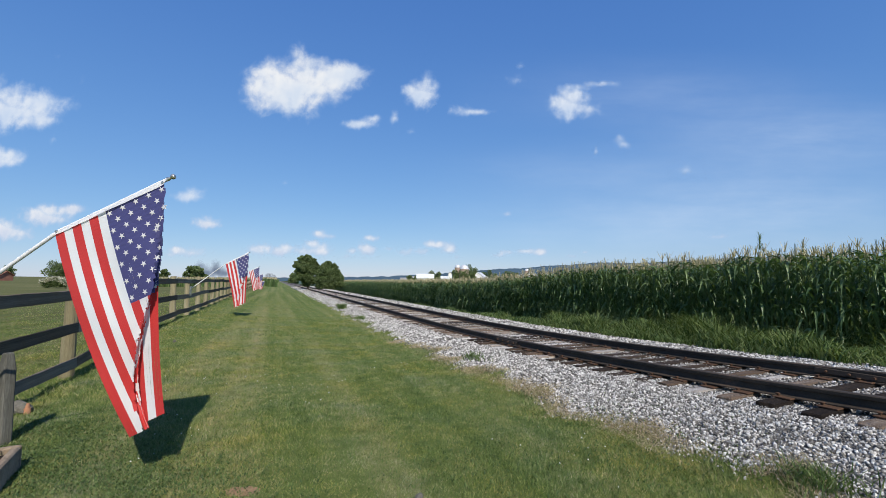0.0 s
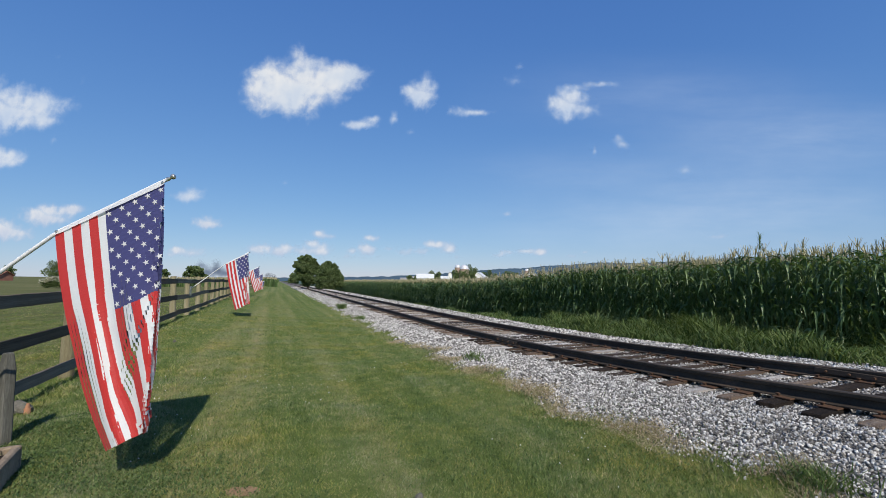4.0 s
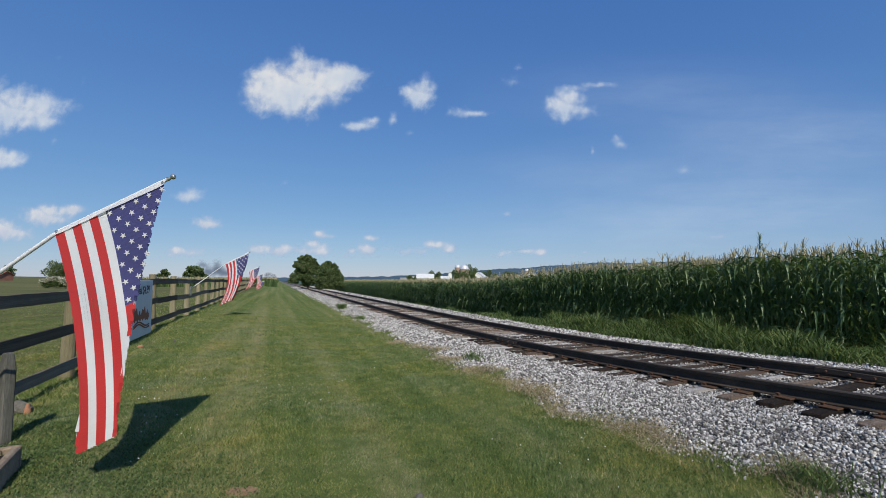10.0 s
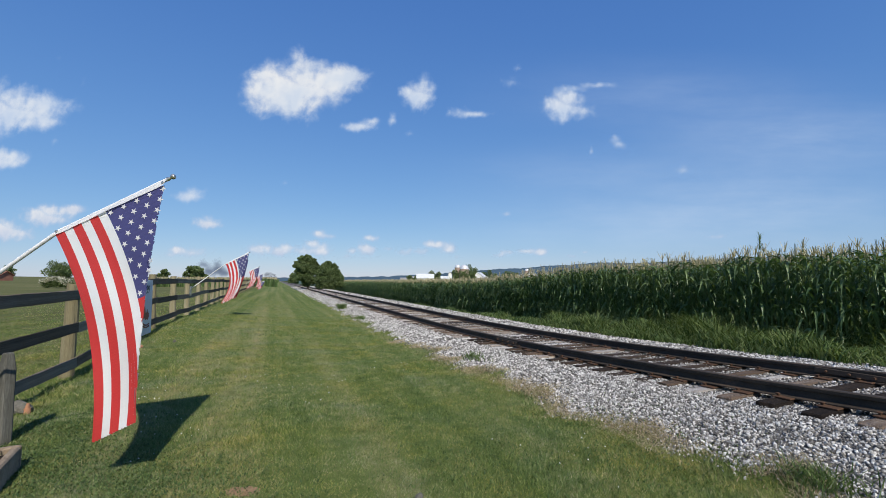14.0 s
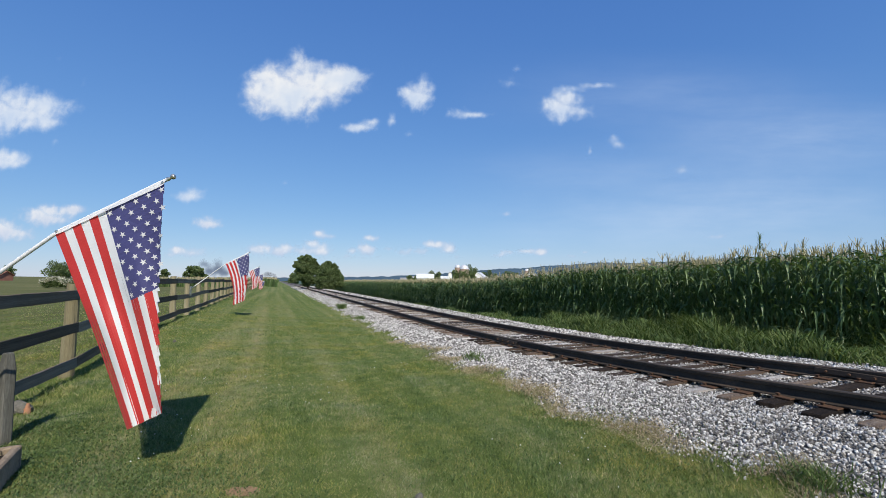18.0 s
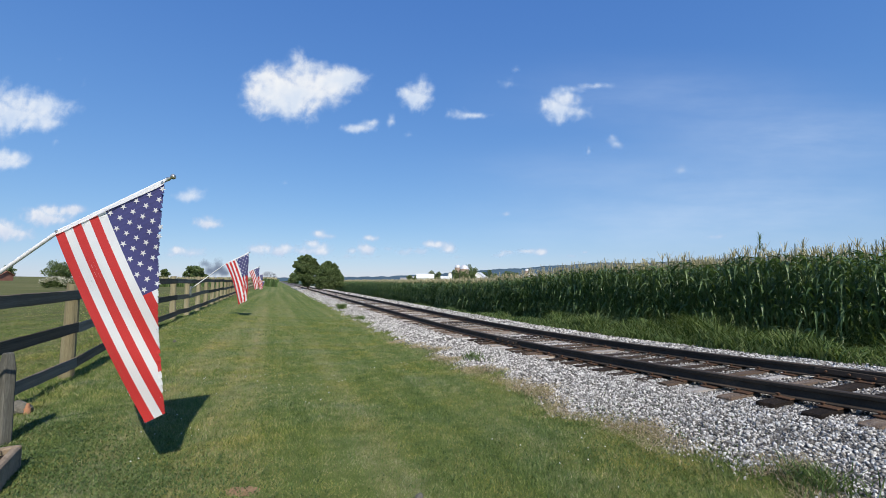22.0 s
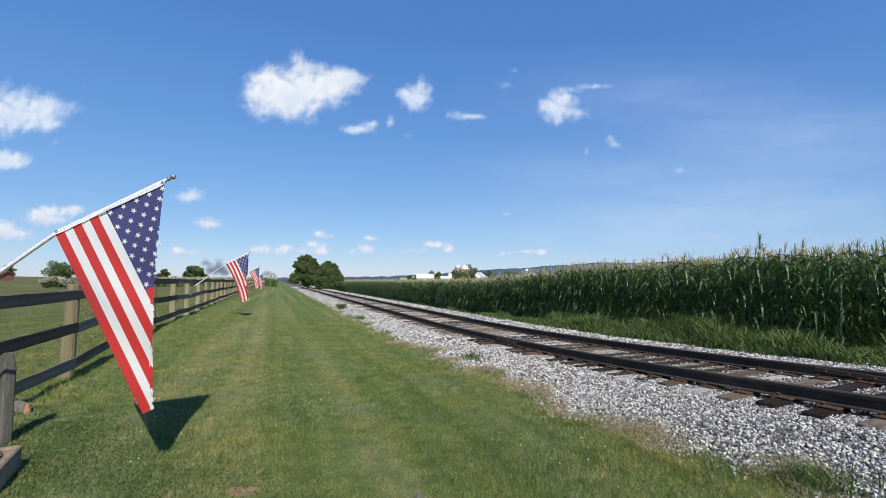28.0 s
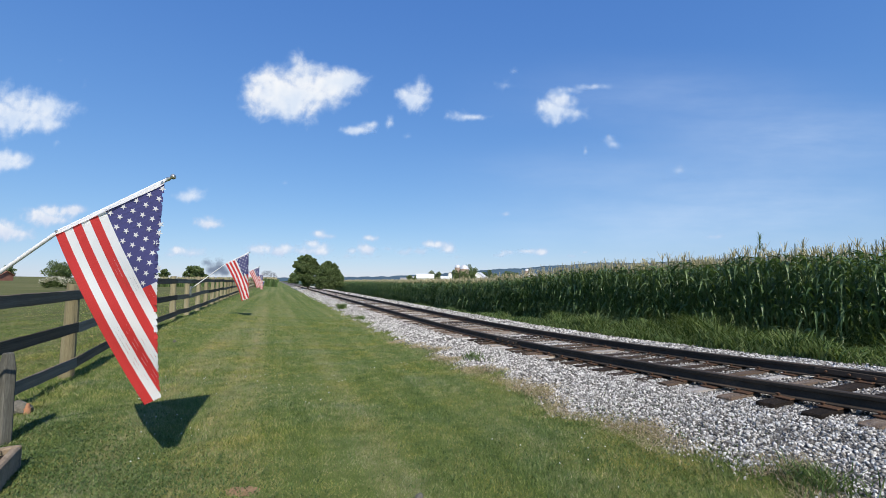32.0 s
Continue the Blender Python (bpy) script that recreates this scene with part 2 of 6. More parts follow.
# ---- the ground: one sheet from under the camera to the horizon ----
def build_ground():
    us = np.concatenate([-np.geomspace(300, 6, 14), np.arange(-5, 1, 0.5), np.arange(1, 14, 0.16), np.arange(14, 30, 0.35), np.geomspace(30, 4200, 70)])
    ws = np.concatenate([-np.geomspace(3500, 16, 36), np.arange(-15, -8.5, 0.4), np.arange(-8.4, -2.45, 0.16), [-2.4, -2.2, -2.0, -1.8, -1.5, -1.3, -0.9, -0.4, 0, 0.4, 0.9, 1.3, 1.6, 2.0, 2.3, 2.65],
                         np.arange(2.9, 9, 0.35), np.geomspace(9.3, 3500, 40)])
    U, W = np.meshgrid(us, ws, indexing="ij")
    X, Y = spot(U, W)
    vs = np.stack([X, Y, ground_z(U, W)], -1).reshape(-1, 3)
    n, k = len(us), len(ws)
    i = (np.arange(n - 1)[:, None] * k + np.arange(k - 1)[None]).ravel()
    fs = np.stack([i, i + k, i + k + 1, i + 1], -1)
    wm = ((ws[:-1] + ws[1:]) / 2)[None].repeat(n - 1, 0).ravel()
    slot = np.select([wm < -8.4, wm < -2.0, wm < 2.6], [1, 0, 2], 3)
    ob = new("ground", soup("ground", vs, fs, [M_TURF, M_PASTURE, M_GRIT, M_BANK], True, slot))
    tagged(ob, "mown green lawn and pasture ground on both sides of the railway", "ground", kind="structure")


build_ground()


# ---- the railway track ----
RAIL_OUTLINE = [(-0.06, -0.126), (0.06, -0.126), (0.06, -0.117), (0.012, -0.104), (0.009, -0.045), (0.034, -0.036), (0.036, -0.008), (0.026, 0), (-0.026, 0), (-0.036, -0.008), (-0.034, -0.036), (-0.009, -0.045), (-0.012, -0.104), (-0.06, -0.117)]


def sweep(outline, us, w):
    vs, fs, k = [], [], len(outline)
    for u in us:
        z = float(rail_z(u))
        for a, b in outline:
            x, y = spot(u, w + a)
            vs.append((float(x), float(y), z + b))
    for i in range(len(us) - 1):
        for j in range(k):
            fs.append((i * k + j, i * k + (j + 1) % k, (i + 1) * k + (j + 1) % k, (i + 1) * k + j))
    return vs, fs


def along(u, w, z):
    """Pose of a piece that lies square to the track at u."""
    x0, y0 = spot(u - 0.05, w)
    x1, y1 = spot(u + 0.05, w)
    x, y = spot(u, w)
    return Matrix.Translation((float(x), float(y), z)) @ Matrix.Rotation(math.atan2(float(y1 - y0), float(x1 - x0)), 4, "Z")


def build_track():
    track = tagged(empty("railway_track"), "single railway track with dark rusty rails on weathered wooden ties", "railway track")
    us = np.concatenate([np.arange(-8, 40, 0.5), np.geomspace(40, 1500, 50)])
    for w in (-0.7525, 0.7525):
        vs, fs = sweep(RAIL_OUTLINE, us, w)
        part("rail", soup("rail", vs, fs, M_RAIL), None, track, "dark brown steel rail")
    rng = random.Random(4)
    shapes = []
    for k in range(4):
        bm = bmesh.new()
        box(bm, -0.072, 0.072, -1.14, 1.14, -0.16, 0, 0.01)
        bmesh.ops.subdivide_edges(bm, edges=[e for e in bm.edges if abs(e.verts[0].co.y - e.verts[1].co.y) > 1], cuts=5)
        for v in bm.verts:
            v.co += Vector((rng.uniform(-1, 1), rng.uniform(-2, 2) if abs(v.co.y) > 1.1 else 0, rng.uniform(-1, 0.4))) * 0.007
        me = bpy.data.meshes.new("tie")
        bm.to_mesh(me)
        bm.free()
        me.materials.append(M_TIE)
        shapes.append(me)
    bm = bmesh.new()
    box(bm, -0.078, 0.078, -0.13, 0.13, 0, 0.013, 0.003)
    plate = bpy.data.meshes.new("tie_plate")
    bm.to_mesh(plate)
    bm.free()
    plate.materials.append(M_RUST)
    bm = bmesh.new()
    box(bm, -0.009, 0.009, -0.009, 0.009, 0.012, 0.03, 0.002)
    box(bm, -0.016, 0.016, -0.02, 0.014, 0.03, 0.042, 0.003)
    spike = bpy.data.meshes.new("spike")
    bm.to_mesh(spike)
    bm.free()
    spike.materials.append(M_RUST)
    u, count = -6.0, 0
    while u < 120:
        z = float(rail_z(u)) - 0.141
        tilt = Matrix.Rotation(rng.gauss(0, 0.012), 4, "Z")
        tie = part("tie", rng.choice(shapes), None, track, m=along(u, rng.gauss(0, 0.025), z + rng.gauss(0, 0.006)) @ tilt)
        if 0 < u < 22:
            for w in (-0.7525, 0.7525):
                part("tie_plate", plate, None, tie, m=pose(0, w, 0.002))
                for sx, sy in ((-0.05, -0.082), (0.05, 0.082), (0.045, -0.082)) if 0.5 < u < 9 else ():
                    part("spike", spike, None, tie, m=pose(sx, w + sy, 0.0, 0, 0, 180 if sy > 0 else 0))
        u += 0.36 + rng.gauss(0, 0.012)
        count += 1
    # joint bars bolted over the rail ends
    for u, w in ((8.15, -0.7525), (3.05, 0.7525), (14.2, 0.7525)):
        joint = part("joint_bar", box(bmesh.new(), -0.45, 0.45, -0.042, 0.042, -0.1, -0.034, 0.006), M_RAIL, track, "bolted steel joint bar", along(u, w, float(rail_z(u))))
        for k in range(4):
            for s in (-1, 1):
                part("bolt", tube(bmesh.new(), (-0.33 + 0.22 * k, s * 0.03, -0.067), (-0.33 + 0.22 * k, s * 0.068, -0.067), 0.014, 0.014, 6), M_RUST, joint)
    return track


TRACK = build_track()


# ---- the board fence along the lawn ----
def fence_spot(y):
    return -2.788 - 0.394 * y


FENCE_DIR = Vector((-0.3666, 0.9304, 0))
FENCE_OUT = Vector((0.9304, 0.3666, 0))


def fence_ground(y):
    return ground_at(fence_spot(y), y)


def rough_box(lx, ly, lz, seed, cuts=6, wob=0.004, bevel=0.006):
    rng = random.Random(seed)
    bm = box(bmesh.new(), -lx / 2, lx / 2, -ly / 2, ly / 2, -lz / 2, lz / 2, bevel)
    ax = max(range(3), key=lambda i: (lx, ly, lz)[i])
    bmesh.ops.subdivide_edges(bm, edges=[e for e in bm.edges if abs(e.verts[0].co[ax] - e.verts[1].co[ax]) > 0.2], cuts=cuts)
    for v in bm.verts:
        v.co += Vector((rng.uniform(-1, 1), rng.uniform(-1, 1), rng.uniform(-1, 1))) * wob
    return bm


def build_fence():
    fence = tagged(empty("board_fence"), "three-board dark-stained wooden fence on round pale posts", "fence")
    rng = random.Random(9)
    ys = [-1.2, 1.35, 3.9, 6.62]
    while ys[-1] < 150:
        ys.append(ys[-1] + 2.36 + rng.gauss(0, 0.04))
    posts = []
    for k in range(4):
        bm = tube(bmesh.new(), (0, 0, -0.3), (0, 0, 1.36), 0.092, 0.082, 14)
        bmesh.ops.subdivide_edges(bm, edges=[e for e in bm.edges if abs(e.verts[0].co.z - e.verts[1].co.z) > 0.5], cuts=7)
        for v in bm.verts:
            v.co.x += rng.gauss(0, 0.003)
            v.co.y += rng.gauss(0, 0.003)
            if v.co.z > 1.3:
                v.co.z += rng.gauss(0, 0.006)
        me = bpy.data.meshes.new("post")
        bm.to_mesh(me)
        bm.free()
        me.materials.append(M_POST)
        posts.append(me)
    boards = []
    for k in range(6):
        me = bpy.data.meshes.new("board")
        bm = rough_box(1.0, 0.026, 0.145, k, 9, 0.004)
        bm.to_mesh(me)
        bm.free()
        me.materials.append(M_BOARD)
        boards.append(me)
    for y in ys:
        p = Vector((fence_spot(y), y, fence_ground(y))) - FENCE_OUT * 0.11
        part("post", rng.choice(posts), None, fence, m=Matrix.Translation(p) @ pose(0, 0, rng.uniform(-0.03, 0.03), rng.gauss(0, 0.8), rng.gauss(0, 0.8), rng.uniform(0, 360)))
    for y0, y1 in zip(ys, ys[1:]):
        for h in (0.22, 0.71, 1.21):
            a = Vector((fence_spot(y0), y0, fence_ground(y0) + h + rng.gauss(0, 0.012)))
            b = Vector((fence_spot(y1), y1, fence_ground(y1) + h + rng.gauss(0, 0.012)))
            d = b - a
            m = Matrix.Translation((a + b) / 2) @ d.to_track_quat("X", "Z").to_matrix().to_4x4() @ Matrix.Diagonal((d.length - 0.006, 1, 1, 1))
            part("board", rng.choice(boards), None, fence, m=m)


build_fence()


# ---- the flags: rigid cloth pieces that swing on their poles ----
def cloth_material(name, dark, light):
    m, t, b = nodes_of(name)
    v = coords(t, kind="Generated")
    g = noise_of(t, coords(t), 90, 3)
    shift = t.nodes.new("ShaderNodeVectorMath")
    t.links.new(coords(t, (9, 26, 9)), shift.inputs[0])
    t.links.new(t.nodes.new("ShaderNodeObjectInfo").outputs["Random"], shift.inputs[1])
    bumped(t, b, noise_of(t, shift.outputs[0], 1.0, 3, 0.5), 0.22, 0.02)
    col = ramp_of(t, g, [(0.3, dark), (0.7, light)])
    t.links.new(col, b.inputs["Base Color"])
    b.inputs["Roughness"].default_value = 0.45
    b.inputs["Specular IOR Level"].default_value = 0.35
    b.inputs["Sheen Weight"].default_value = 0.15
    tr = t.nodes.new("ShaderNodeBsdfTranslucent")
    t.links.new(col, tr.inputs[0])
    ms = t.nodes.new("ShaderNodeMixShader")
    ms.inputs[0].default_value = 0.35
    t.links.new(b.outputs[0], ms.inputs[1])
    t.links.new(tr.outputs[0], ms.inputs[2])
    t.links.new(ms.outputs[0], t.nodes["Material Output"].inputs[0])
    return m


M_RED = cloth_material("red_nylon", (0.55, 0.038, 0.036), (0.65, 0.055, 0.05))
M_WHITE = cloth_material("white_nylon", (0.77, 0.77, 0.77), (0.84, 0.84, 0.83))
M_BLUE = cloth_material("navy_nylon", (0.068, 0.068, 0.195), (0.085, 0.085, 0.235))
M_POLE = surface("white_painted_pole", [(0.3, (0.6, 0.6, 0.6)), (0.7, (0.8, 0.8, 0.8))], 3, 50, 0.35, bump=0.05)
M_KNOB = surface("brushed_nickel", [(0.3, (0.45, 0.44, 0.4)), (0.7, (0.6, 0.58, 0.52))], 8, 90, 0.3, 0.9, bump=0.1)

# seconds; left mid, right mid, lower left and lower right of the hanging cloth (metres along and below the pole's foot); share of a double fold
GUSTS_A = [
    (0, 1.477, 0.093, 2.004, 0.088, 1.825, -0.588, 2.066, -0.42, 1), (0.5, 1.432, 0.093, 2.078, 0.09, 1.825, -0.615, 2.188, -0.366, 0.6),
    (1, 1.451, 0.094, 2.124, 0.083, 1.793, -0.637, 2.277, -0.34, 0.1), (1.5, 1.444, 0.095, 2.113, 0.081, 1.879, -0.618, 2.228, -0.327, 0.3),
    (2, 1.48, 0.095, 2.044, 0.091, 1.804, -0.645, 2.148, -0.422, 1), (2.5, 1.431, 0.093, 1.978, 0.088, 1.772, -0.639, 2.036, -0.45, 1),
    (3, 1.302, 0.098, 1.997, 0.089, 1.607, -0.685, 2.056, -0.448, 1), (3.5, 1.302, 0.098, 2.072, 0.092, 1.618, -0.675, 2.117, -0.433, 0.2),
    (4.5, 1.432, 0.093, 1.975, 0.092, 1.706, -0.692, 1.932, -0.568, 0.2)]
GUSTS_B = [
    (5.5, 1.392, 0.092, 1.846, 0.098, 1.684, -0.686, 1.772, -0.657, 0), (6, 1.434, 0.094, 1.876, 0.099, 1.728, -0.699, 1.868, -0.647, 0),
    (6.5, 1.421, 0.093, 1.966, 0.092, 1.684, -0.686, 2.005, -0.56, 0.3), (7, 1.303, 0.098, 1.98, 0.09, 1.595, -0.696, 2.005, -0.489, 0.6),
    (7.5, 1.31, 0.098, 1.939, 0.091, 1.539, -0.702, 1.973, -0.581, 0.1), (8, 1.375, 0.092, 1.929, 0.091, 1.695, -0.703, 1.921, -0.587, 0),
    (8.5, 1.42, 0.092, 1.892, 0.099, 1.695, -0.666, 1.847, -0.613, 0), (9, 1.436, 0.092, 1.822, 0.095, 1.595, -0.677, 1.75, -0.605, 0.3),
    (9.5, 1.411, 0.09, 1.799, 0.093, 1.516, -0.658, 1.695, -0.574, 0.3), (10, 1.404, 0.09, 1.791, 0.093, 1.471, -0.7, 1.728, -0.589, 0.3),
    (10.5, 1.388, 0.091, 1.894, 0.099, 1.584, -0.697, 1.9, -0.625, 0), (11, 1.383, 0.092, 1.939, 0.091, 1.673, -0.705, 1.963, -0.582, 0)]
GUSTS_C = [
    (11.5, 1.416, 0.094, 1.921, 0.1, 1.825, -0.661, 1.921, -0.605, 0), (12, 1.518, 0.095, 1.911, 0.099, 1.772, -0.657, 1.9, -0.598, 0),
    (12.5, 1.454, 0.092, 1.848, 0.095, 1.64, -0.644, 1.804, -0.554, 0.3), (13, 1.41, 0.087, 1.704, 0.095, 1.436, -0.591, 1.607, -0.518, 0.3),
    (13.5, 1.384, 0.084, 1.764, 0.089, 1.378, -0.559, 1.64, -0.524, 0.3), (14, 1.507, 0.091, 1.876, 0.095, 1.562, -0.625, 1.868, -0.529, 0.3),
    (14.5, 1.45, 0.094, 2, 0.091, 1.782, -0.638, 2.046, -0.493, 0)]
GUSTS_D = [
    (15.5, 1.475, 0.09, 1.89, 0.093, 1.673, -0.549, 1.9, -0.454, 0.2), (16.5, 1.49, 0.086, 1.833, 0.088, 1.629, -0.451, 1.815, -0.389, 0.3),
    (17, 1.375, 0.087, 1.859, 0.091, 1.629, -0.535, 1.847, -0.45, 0.2), (17.5, 1.452, 0.091, 1.983, 0.087, 1.793, -0.537, 1.942, -0.423, 0.4),
    (18, 1.554, 0.084, 2.008, 0.086, 1.804, -0.536, 2.046, -0.36, 0.1), (18.5, 1.541, 0.085, 2.02, 0.087, 1.889, -0.536, 2.066, -0.385, 0.4),
    (19, 1.566, 0.085, 2.026, 0.086, 1.858, -0.53, 2.066, -0.341, 0.1), (19.5, 1.533, 0.086, 2.039, 0.088, 1.932, -0.523, 2.107, -0.364, 0.2),
    (20, 1.603, 0.085, 2.072, 0.092, 1.9, -0.499, 2.158, -0.421, 0.2)]
GUSTS_E = [
    (20.5, 1.58, 0.087, 1.978, 0.088, 1.973, -0.51, 2.077, -0.437, 0.3), (21, 1.602, 0.082, 1.987, 0.084, 1.804, -0.454, 2.036, -0.334, 0.3),
    (21.5, 1.568, 0.082, 1.96, 0.084, 1.836, -0.46, 1.984, -0.365, 0.3), (22, 1.595, 0.085, 2.007, 0.09, 1.932, -0.487, 2.077, -0.446, 0.3),
    (22.5, 1.614, 0.086, 2.006, 0.089, 1.953, -0.485, 2.097, -0.435, 0.4), (23, 1.612, 0.085, 2.006, 0.089, 1.932, -0.478, 2.036, -0.45, 0.3),
    (23.5, 1.586, 0.086, 1.964, 0.086, 1.932, -0.496, 1.994, -0.409, 0.3), (24, 1.569, 0.086, 1.971, 0.085, 1.921, -0.515, 2.015, -0.372, 0.3),
    (24.5, 1.598, 0.087, 1.962, 0.085, 1.973, -0.501, 2.025, -0.38, 0.3), (25, 1.594, 0.085, 1.977, 0.088, 1.911, -0.498, 2.015, -0.452, 0.3)]
GUSTS_F = [
    (25.5, 1.594, 0.085, 1.962, 0.085, 1.942, -0.477, 2.015, -0.381, 0.3), (26.5, 1.613, 0.086, 1.973, 0.086, 1.932, -0.487, 2.005, -0.399, 0.3),
    (27.5, 1.594, 0.085, 1.953, 0.085, 1.911, -0.489, 1.963, -0.403, 0.3), (28, 1.634, 0.083, 1.959, 0.083, 1.911, -0.426, 1.984, -0.357, 0.3),
    (28.5, 1.602, 0.082, 1.944, 0.08, 1.858, -0.422, 1.963, -0.305, 0.3), (29, 1.626, 0.084, 1.994, 0.083, 1.921, -0.434, 2.036, -0.308, 0.3),
    (29.5, 1.595, 0.082, 2.01, 0.087, 1.921, -0.398, 2.066, -0.376, 0.3), (30, 1.641, 0.082, 1.982, 0.081, 1.911, -0.399, 2.025, -0.291, 0.3),
    (30.5, 1.621, 0.082, 1.956, 0.082, 1.858, -0.422, 1.963, -0.331, 0.3), (31, 1.611, 0.078, 1.921, 0.077, 1.772, -0.384, 1.942, -0.279, 0.3),
    (31.5, 1.597, 0.079, 1.944, 0.08, 1.836, -0.378, 2.005, -0.292, 0.3), (32, 1.629, 0.081, 1.994, 0.083, 1.921, -0.362, 2.036, -0.308, 0.3)]
GUSTS = GUSTS_A + GUSTS_B + GUSTS_C + GUSTS_D + GUSTS_E + GUSTS_F
# seconds, and how far along the pole the lower end of the farther flags swings
FAR_REACH = ((0, 1, 2, 3, 4.5, 6, 7, 8, 9, 10, 11, 12, 13, 14, 15.5, 17, 19, 21, 23, 25, 28, 31, 33), (1.36, 1.36, 1.52, 1.6, 1.4, 1.2, 0.85, 0.76, 0.74, 0.9, 1.12, 1.02, 0.82, 0.95, 1.05, 1.15, 1.36, 1.34, 1.42, 1.2, 1.45, 1.5, 1.45))
# the pole: its foot, the bend where its two lengths meet, and its tip (along and above the foot)
POLE_BEND, POLE_TIP = np.array([1.205, 0.882]), np.array([2.0, 1.276])
HOIST, FLY = 0.877, 1.6
FLAG_AXIS = np.array([4.05, 0.52])
HOIST_LOW, HOIST_HIGH = np.array([1.208, 0.862]), np.array([1.99, 1.236])
# seconds, and how far the folded half blows out beyond the other edge; seconds, and how evenly the cloth spreads instead of folding
FLIP = ((0, 5.5, 6.0, 6.5, 9.5, 10, 10.5, 11.5, 12, 12.5, 33), (0, 0.05, 1.0, 0.03, 0, 0.02, 0, 0, 0.07, 0, 0))
SPREAD = ((0, 0.5, 1, 1.5, 2, 3, 3.5, 4.5, 5.5, 6.5, 7, 7.5, 8, 8.5, 9, 16.5, 17, 18, 19, 20, 21, 33), (0.1, 0.5, 1, 0.8, 0.1, 0.1, 0.6, 0.5, 0, 0.2, 0.5, 0.8, 0.5, 0.3, 0, 0, 0.4, 0.5, 0.3, 0.35, 0, 0))


def cloth_point(row, a, b, gain):
    """Where the cloth's point a (along the hoist) and b (down the fly) hangs: along, out and up from the pole's foot.
    The stripes hang parallel to the lower edge; what reaches past the other edge doubles back behind."""
    t, mlx, mly, mrx, mry, blx, bly, brx, bry, zed = row
    ml, mr, bl, br = np.array((mlx, mly)), np.array((mrx, mry)), np.array((blx, bly)), np.array((brx, bry))
    if gain is not None:
        reach_to = float(np.interp(t + gain, *FAR_REACH)) + 0.4
        shift = reach_to - (bl[0] + br[0]) / 2
        bl[0] += shift - 0.06
        br[0] += shift + 0.06
        ml[0] += shift * 0.35
        mr[0] += shift * 0.35
        bl[1] += -0.06 + 0.5 * max(0.0, 1.7 - reach_to)
        br[1] += -0.06 + 0.45 * max(0.0, 1.7 - reach_to)

    def edge(k0, km, k1, q):
        first, second = np.linalg.norm(km - k0), np.linalg.norm(k1 - km)
        s = first / (first + second)
        l0 = (q - s) * (q - 1) / s
        l1 = q * (q - 1) / (s * (s - 1))
        l2 = q * (q - s) / (1 - s)
        return k0[None] * l0[:, None] + km[None] * l1[:, None] + k1[None] * l2[:, None]

    full = float(np.linalg.norm(HOIST_HIGH - HOIST_LOW))
    over = (HOIST_HIGH - HOIST_LOW) / full
    down = np.array((over[1], -over[0]))
    left = edge(HOIST_LOW, ml, bl, b)
    rim = edge(HOIST_HIGH, mr, br, np.linspace(0, 1.15, 90))
    depth = np.maximum.accumulate(rim @ down)
    width = np.clip(np.interp(left @ down, depth, rim @ over) - left @ over, 0.06, full)
    even = float(np.interp(t, *SPREAD)) if gain is None else 0.3
    flip = float(np.interp(t, *FLIP)) if gain is None else 0.0
    x = a * full * (1 - even * (1 - width / full))
    whole = full * (1 - even * (1 - width / full))

    def inset(k):
        """Cloth close to a crease draws in, so that its edge runs clean."""
        return np.where(k > 0.013, k, 0.013 - 0.15 * (0.013 - k))

    strip = zed >= 0.45
    crease = width * (1 - 0.6 * zed * (1 - 0.3 * float(ease(t, 14.0, 18.0))) * ease(b, 0.28, 0.95)) if strip else width
    if strip:
        # a deep fold: both edges hang straight, and the cloth between them doubles back behind the first layer
        right = edge(HOIST_HIGH, mr, br, b)
        start = np.minimum(crease, whole)
        finish = np.maximum(whole - (width - crease) - 0.10 * ease(b, 0.28, 0.6), start + 0.03)
        over_it = ease(x, start, finish)
        p1 = left + over[None] * np.where(x < start, start - inset(start - x), x)[:, None]
        p3 = right - over[None] * (whole - x)[:, None]
        p = p1 * (1 - over_it)[:, None] + p3 * over_it[:, None]
        kept = (p - left) @ over
        p = p + over[None] * (np.maximum(kept, np.minimum(0.03, x)) - kept)[:, None]
        out = 0.03 - (0.05 * ease(x, start, start + 0.002) + 0.03 * ease(x, start, finish)) * ease(b, 0.2, 0.4)
    else:
        # the cloth past the edge turns back flat behind the rest, and again where it has no room
        back = np.clip((3 * crease - whole) / 2, 0.02, None) - 1.5 * flip
        back = np.minimum(back, crease)
        hidden = x - crease
        turn_1 = crease - back
        room = np.maximum(width - back - 0.03, 0.03)
        third = (hidden - turn_1) / room
        wave = np.abs(np.mod(third + 1, 2) - 1)
        turned = np.where(hidden <= 0, -hidden, np.where(hidden <= turn_1, hidden + 0.012, crease - back - room * wave + 0.012))
        place_x = crease - (np.where(crease < whole - 0.002, inset(turned), turned))
        p = left + over[None] * place_x[:, None]
        # the blown half lies mirrored about the crease
        line = (br - mr) / np.linalg.norm(br - mr)
        across = np.array((line[1], -line[0]))
        flat = left + over[None] * x[:, None]
        mirrored = flat - 2 * ((flat - mr) @ across)[:, None] * across[None]
        share = (np.where(hidden > 0, min(1.0, 1.4 * flip), 0.0) * ease(b, 0.2, 0.35))[:, None]
        p = p * (1 - share) + mirrored * share
        out = 0.03 - 0.05 * (ease(hidden, 0.0, 0.002) + ease(hidden - turn_1, 0.0, 0.002))
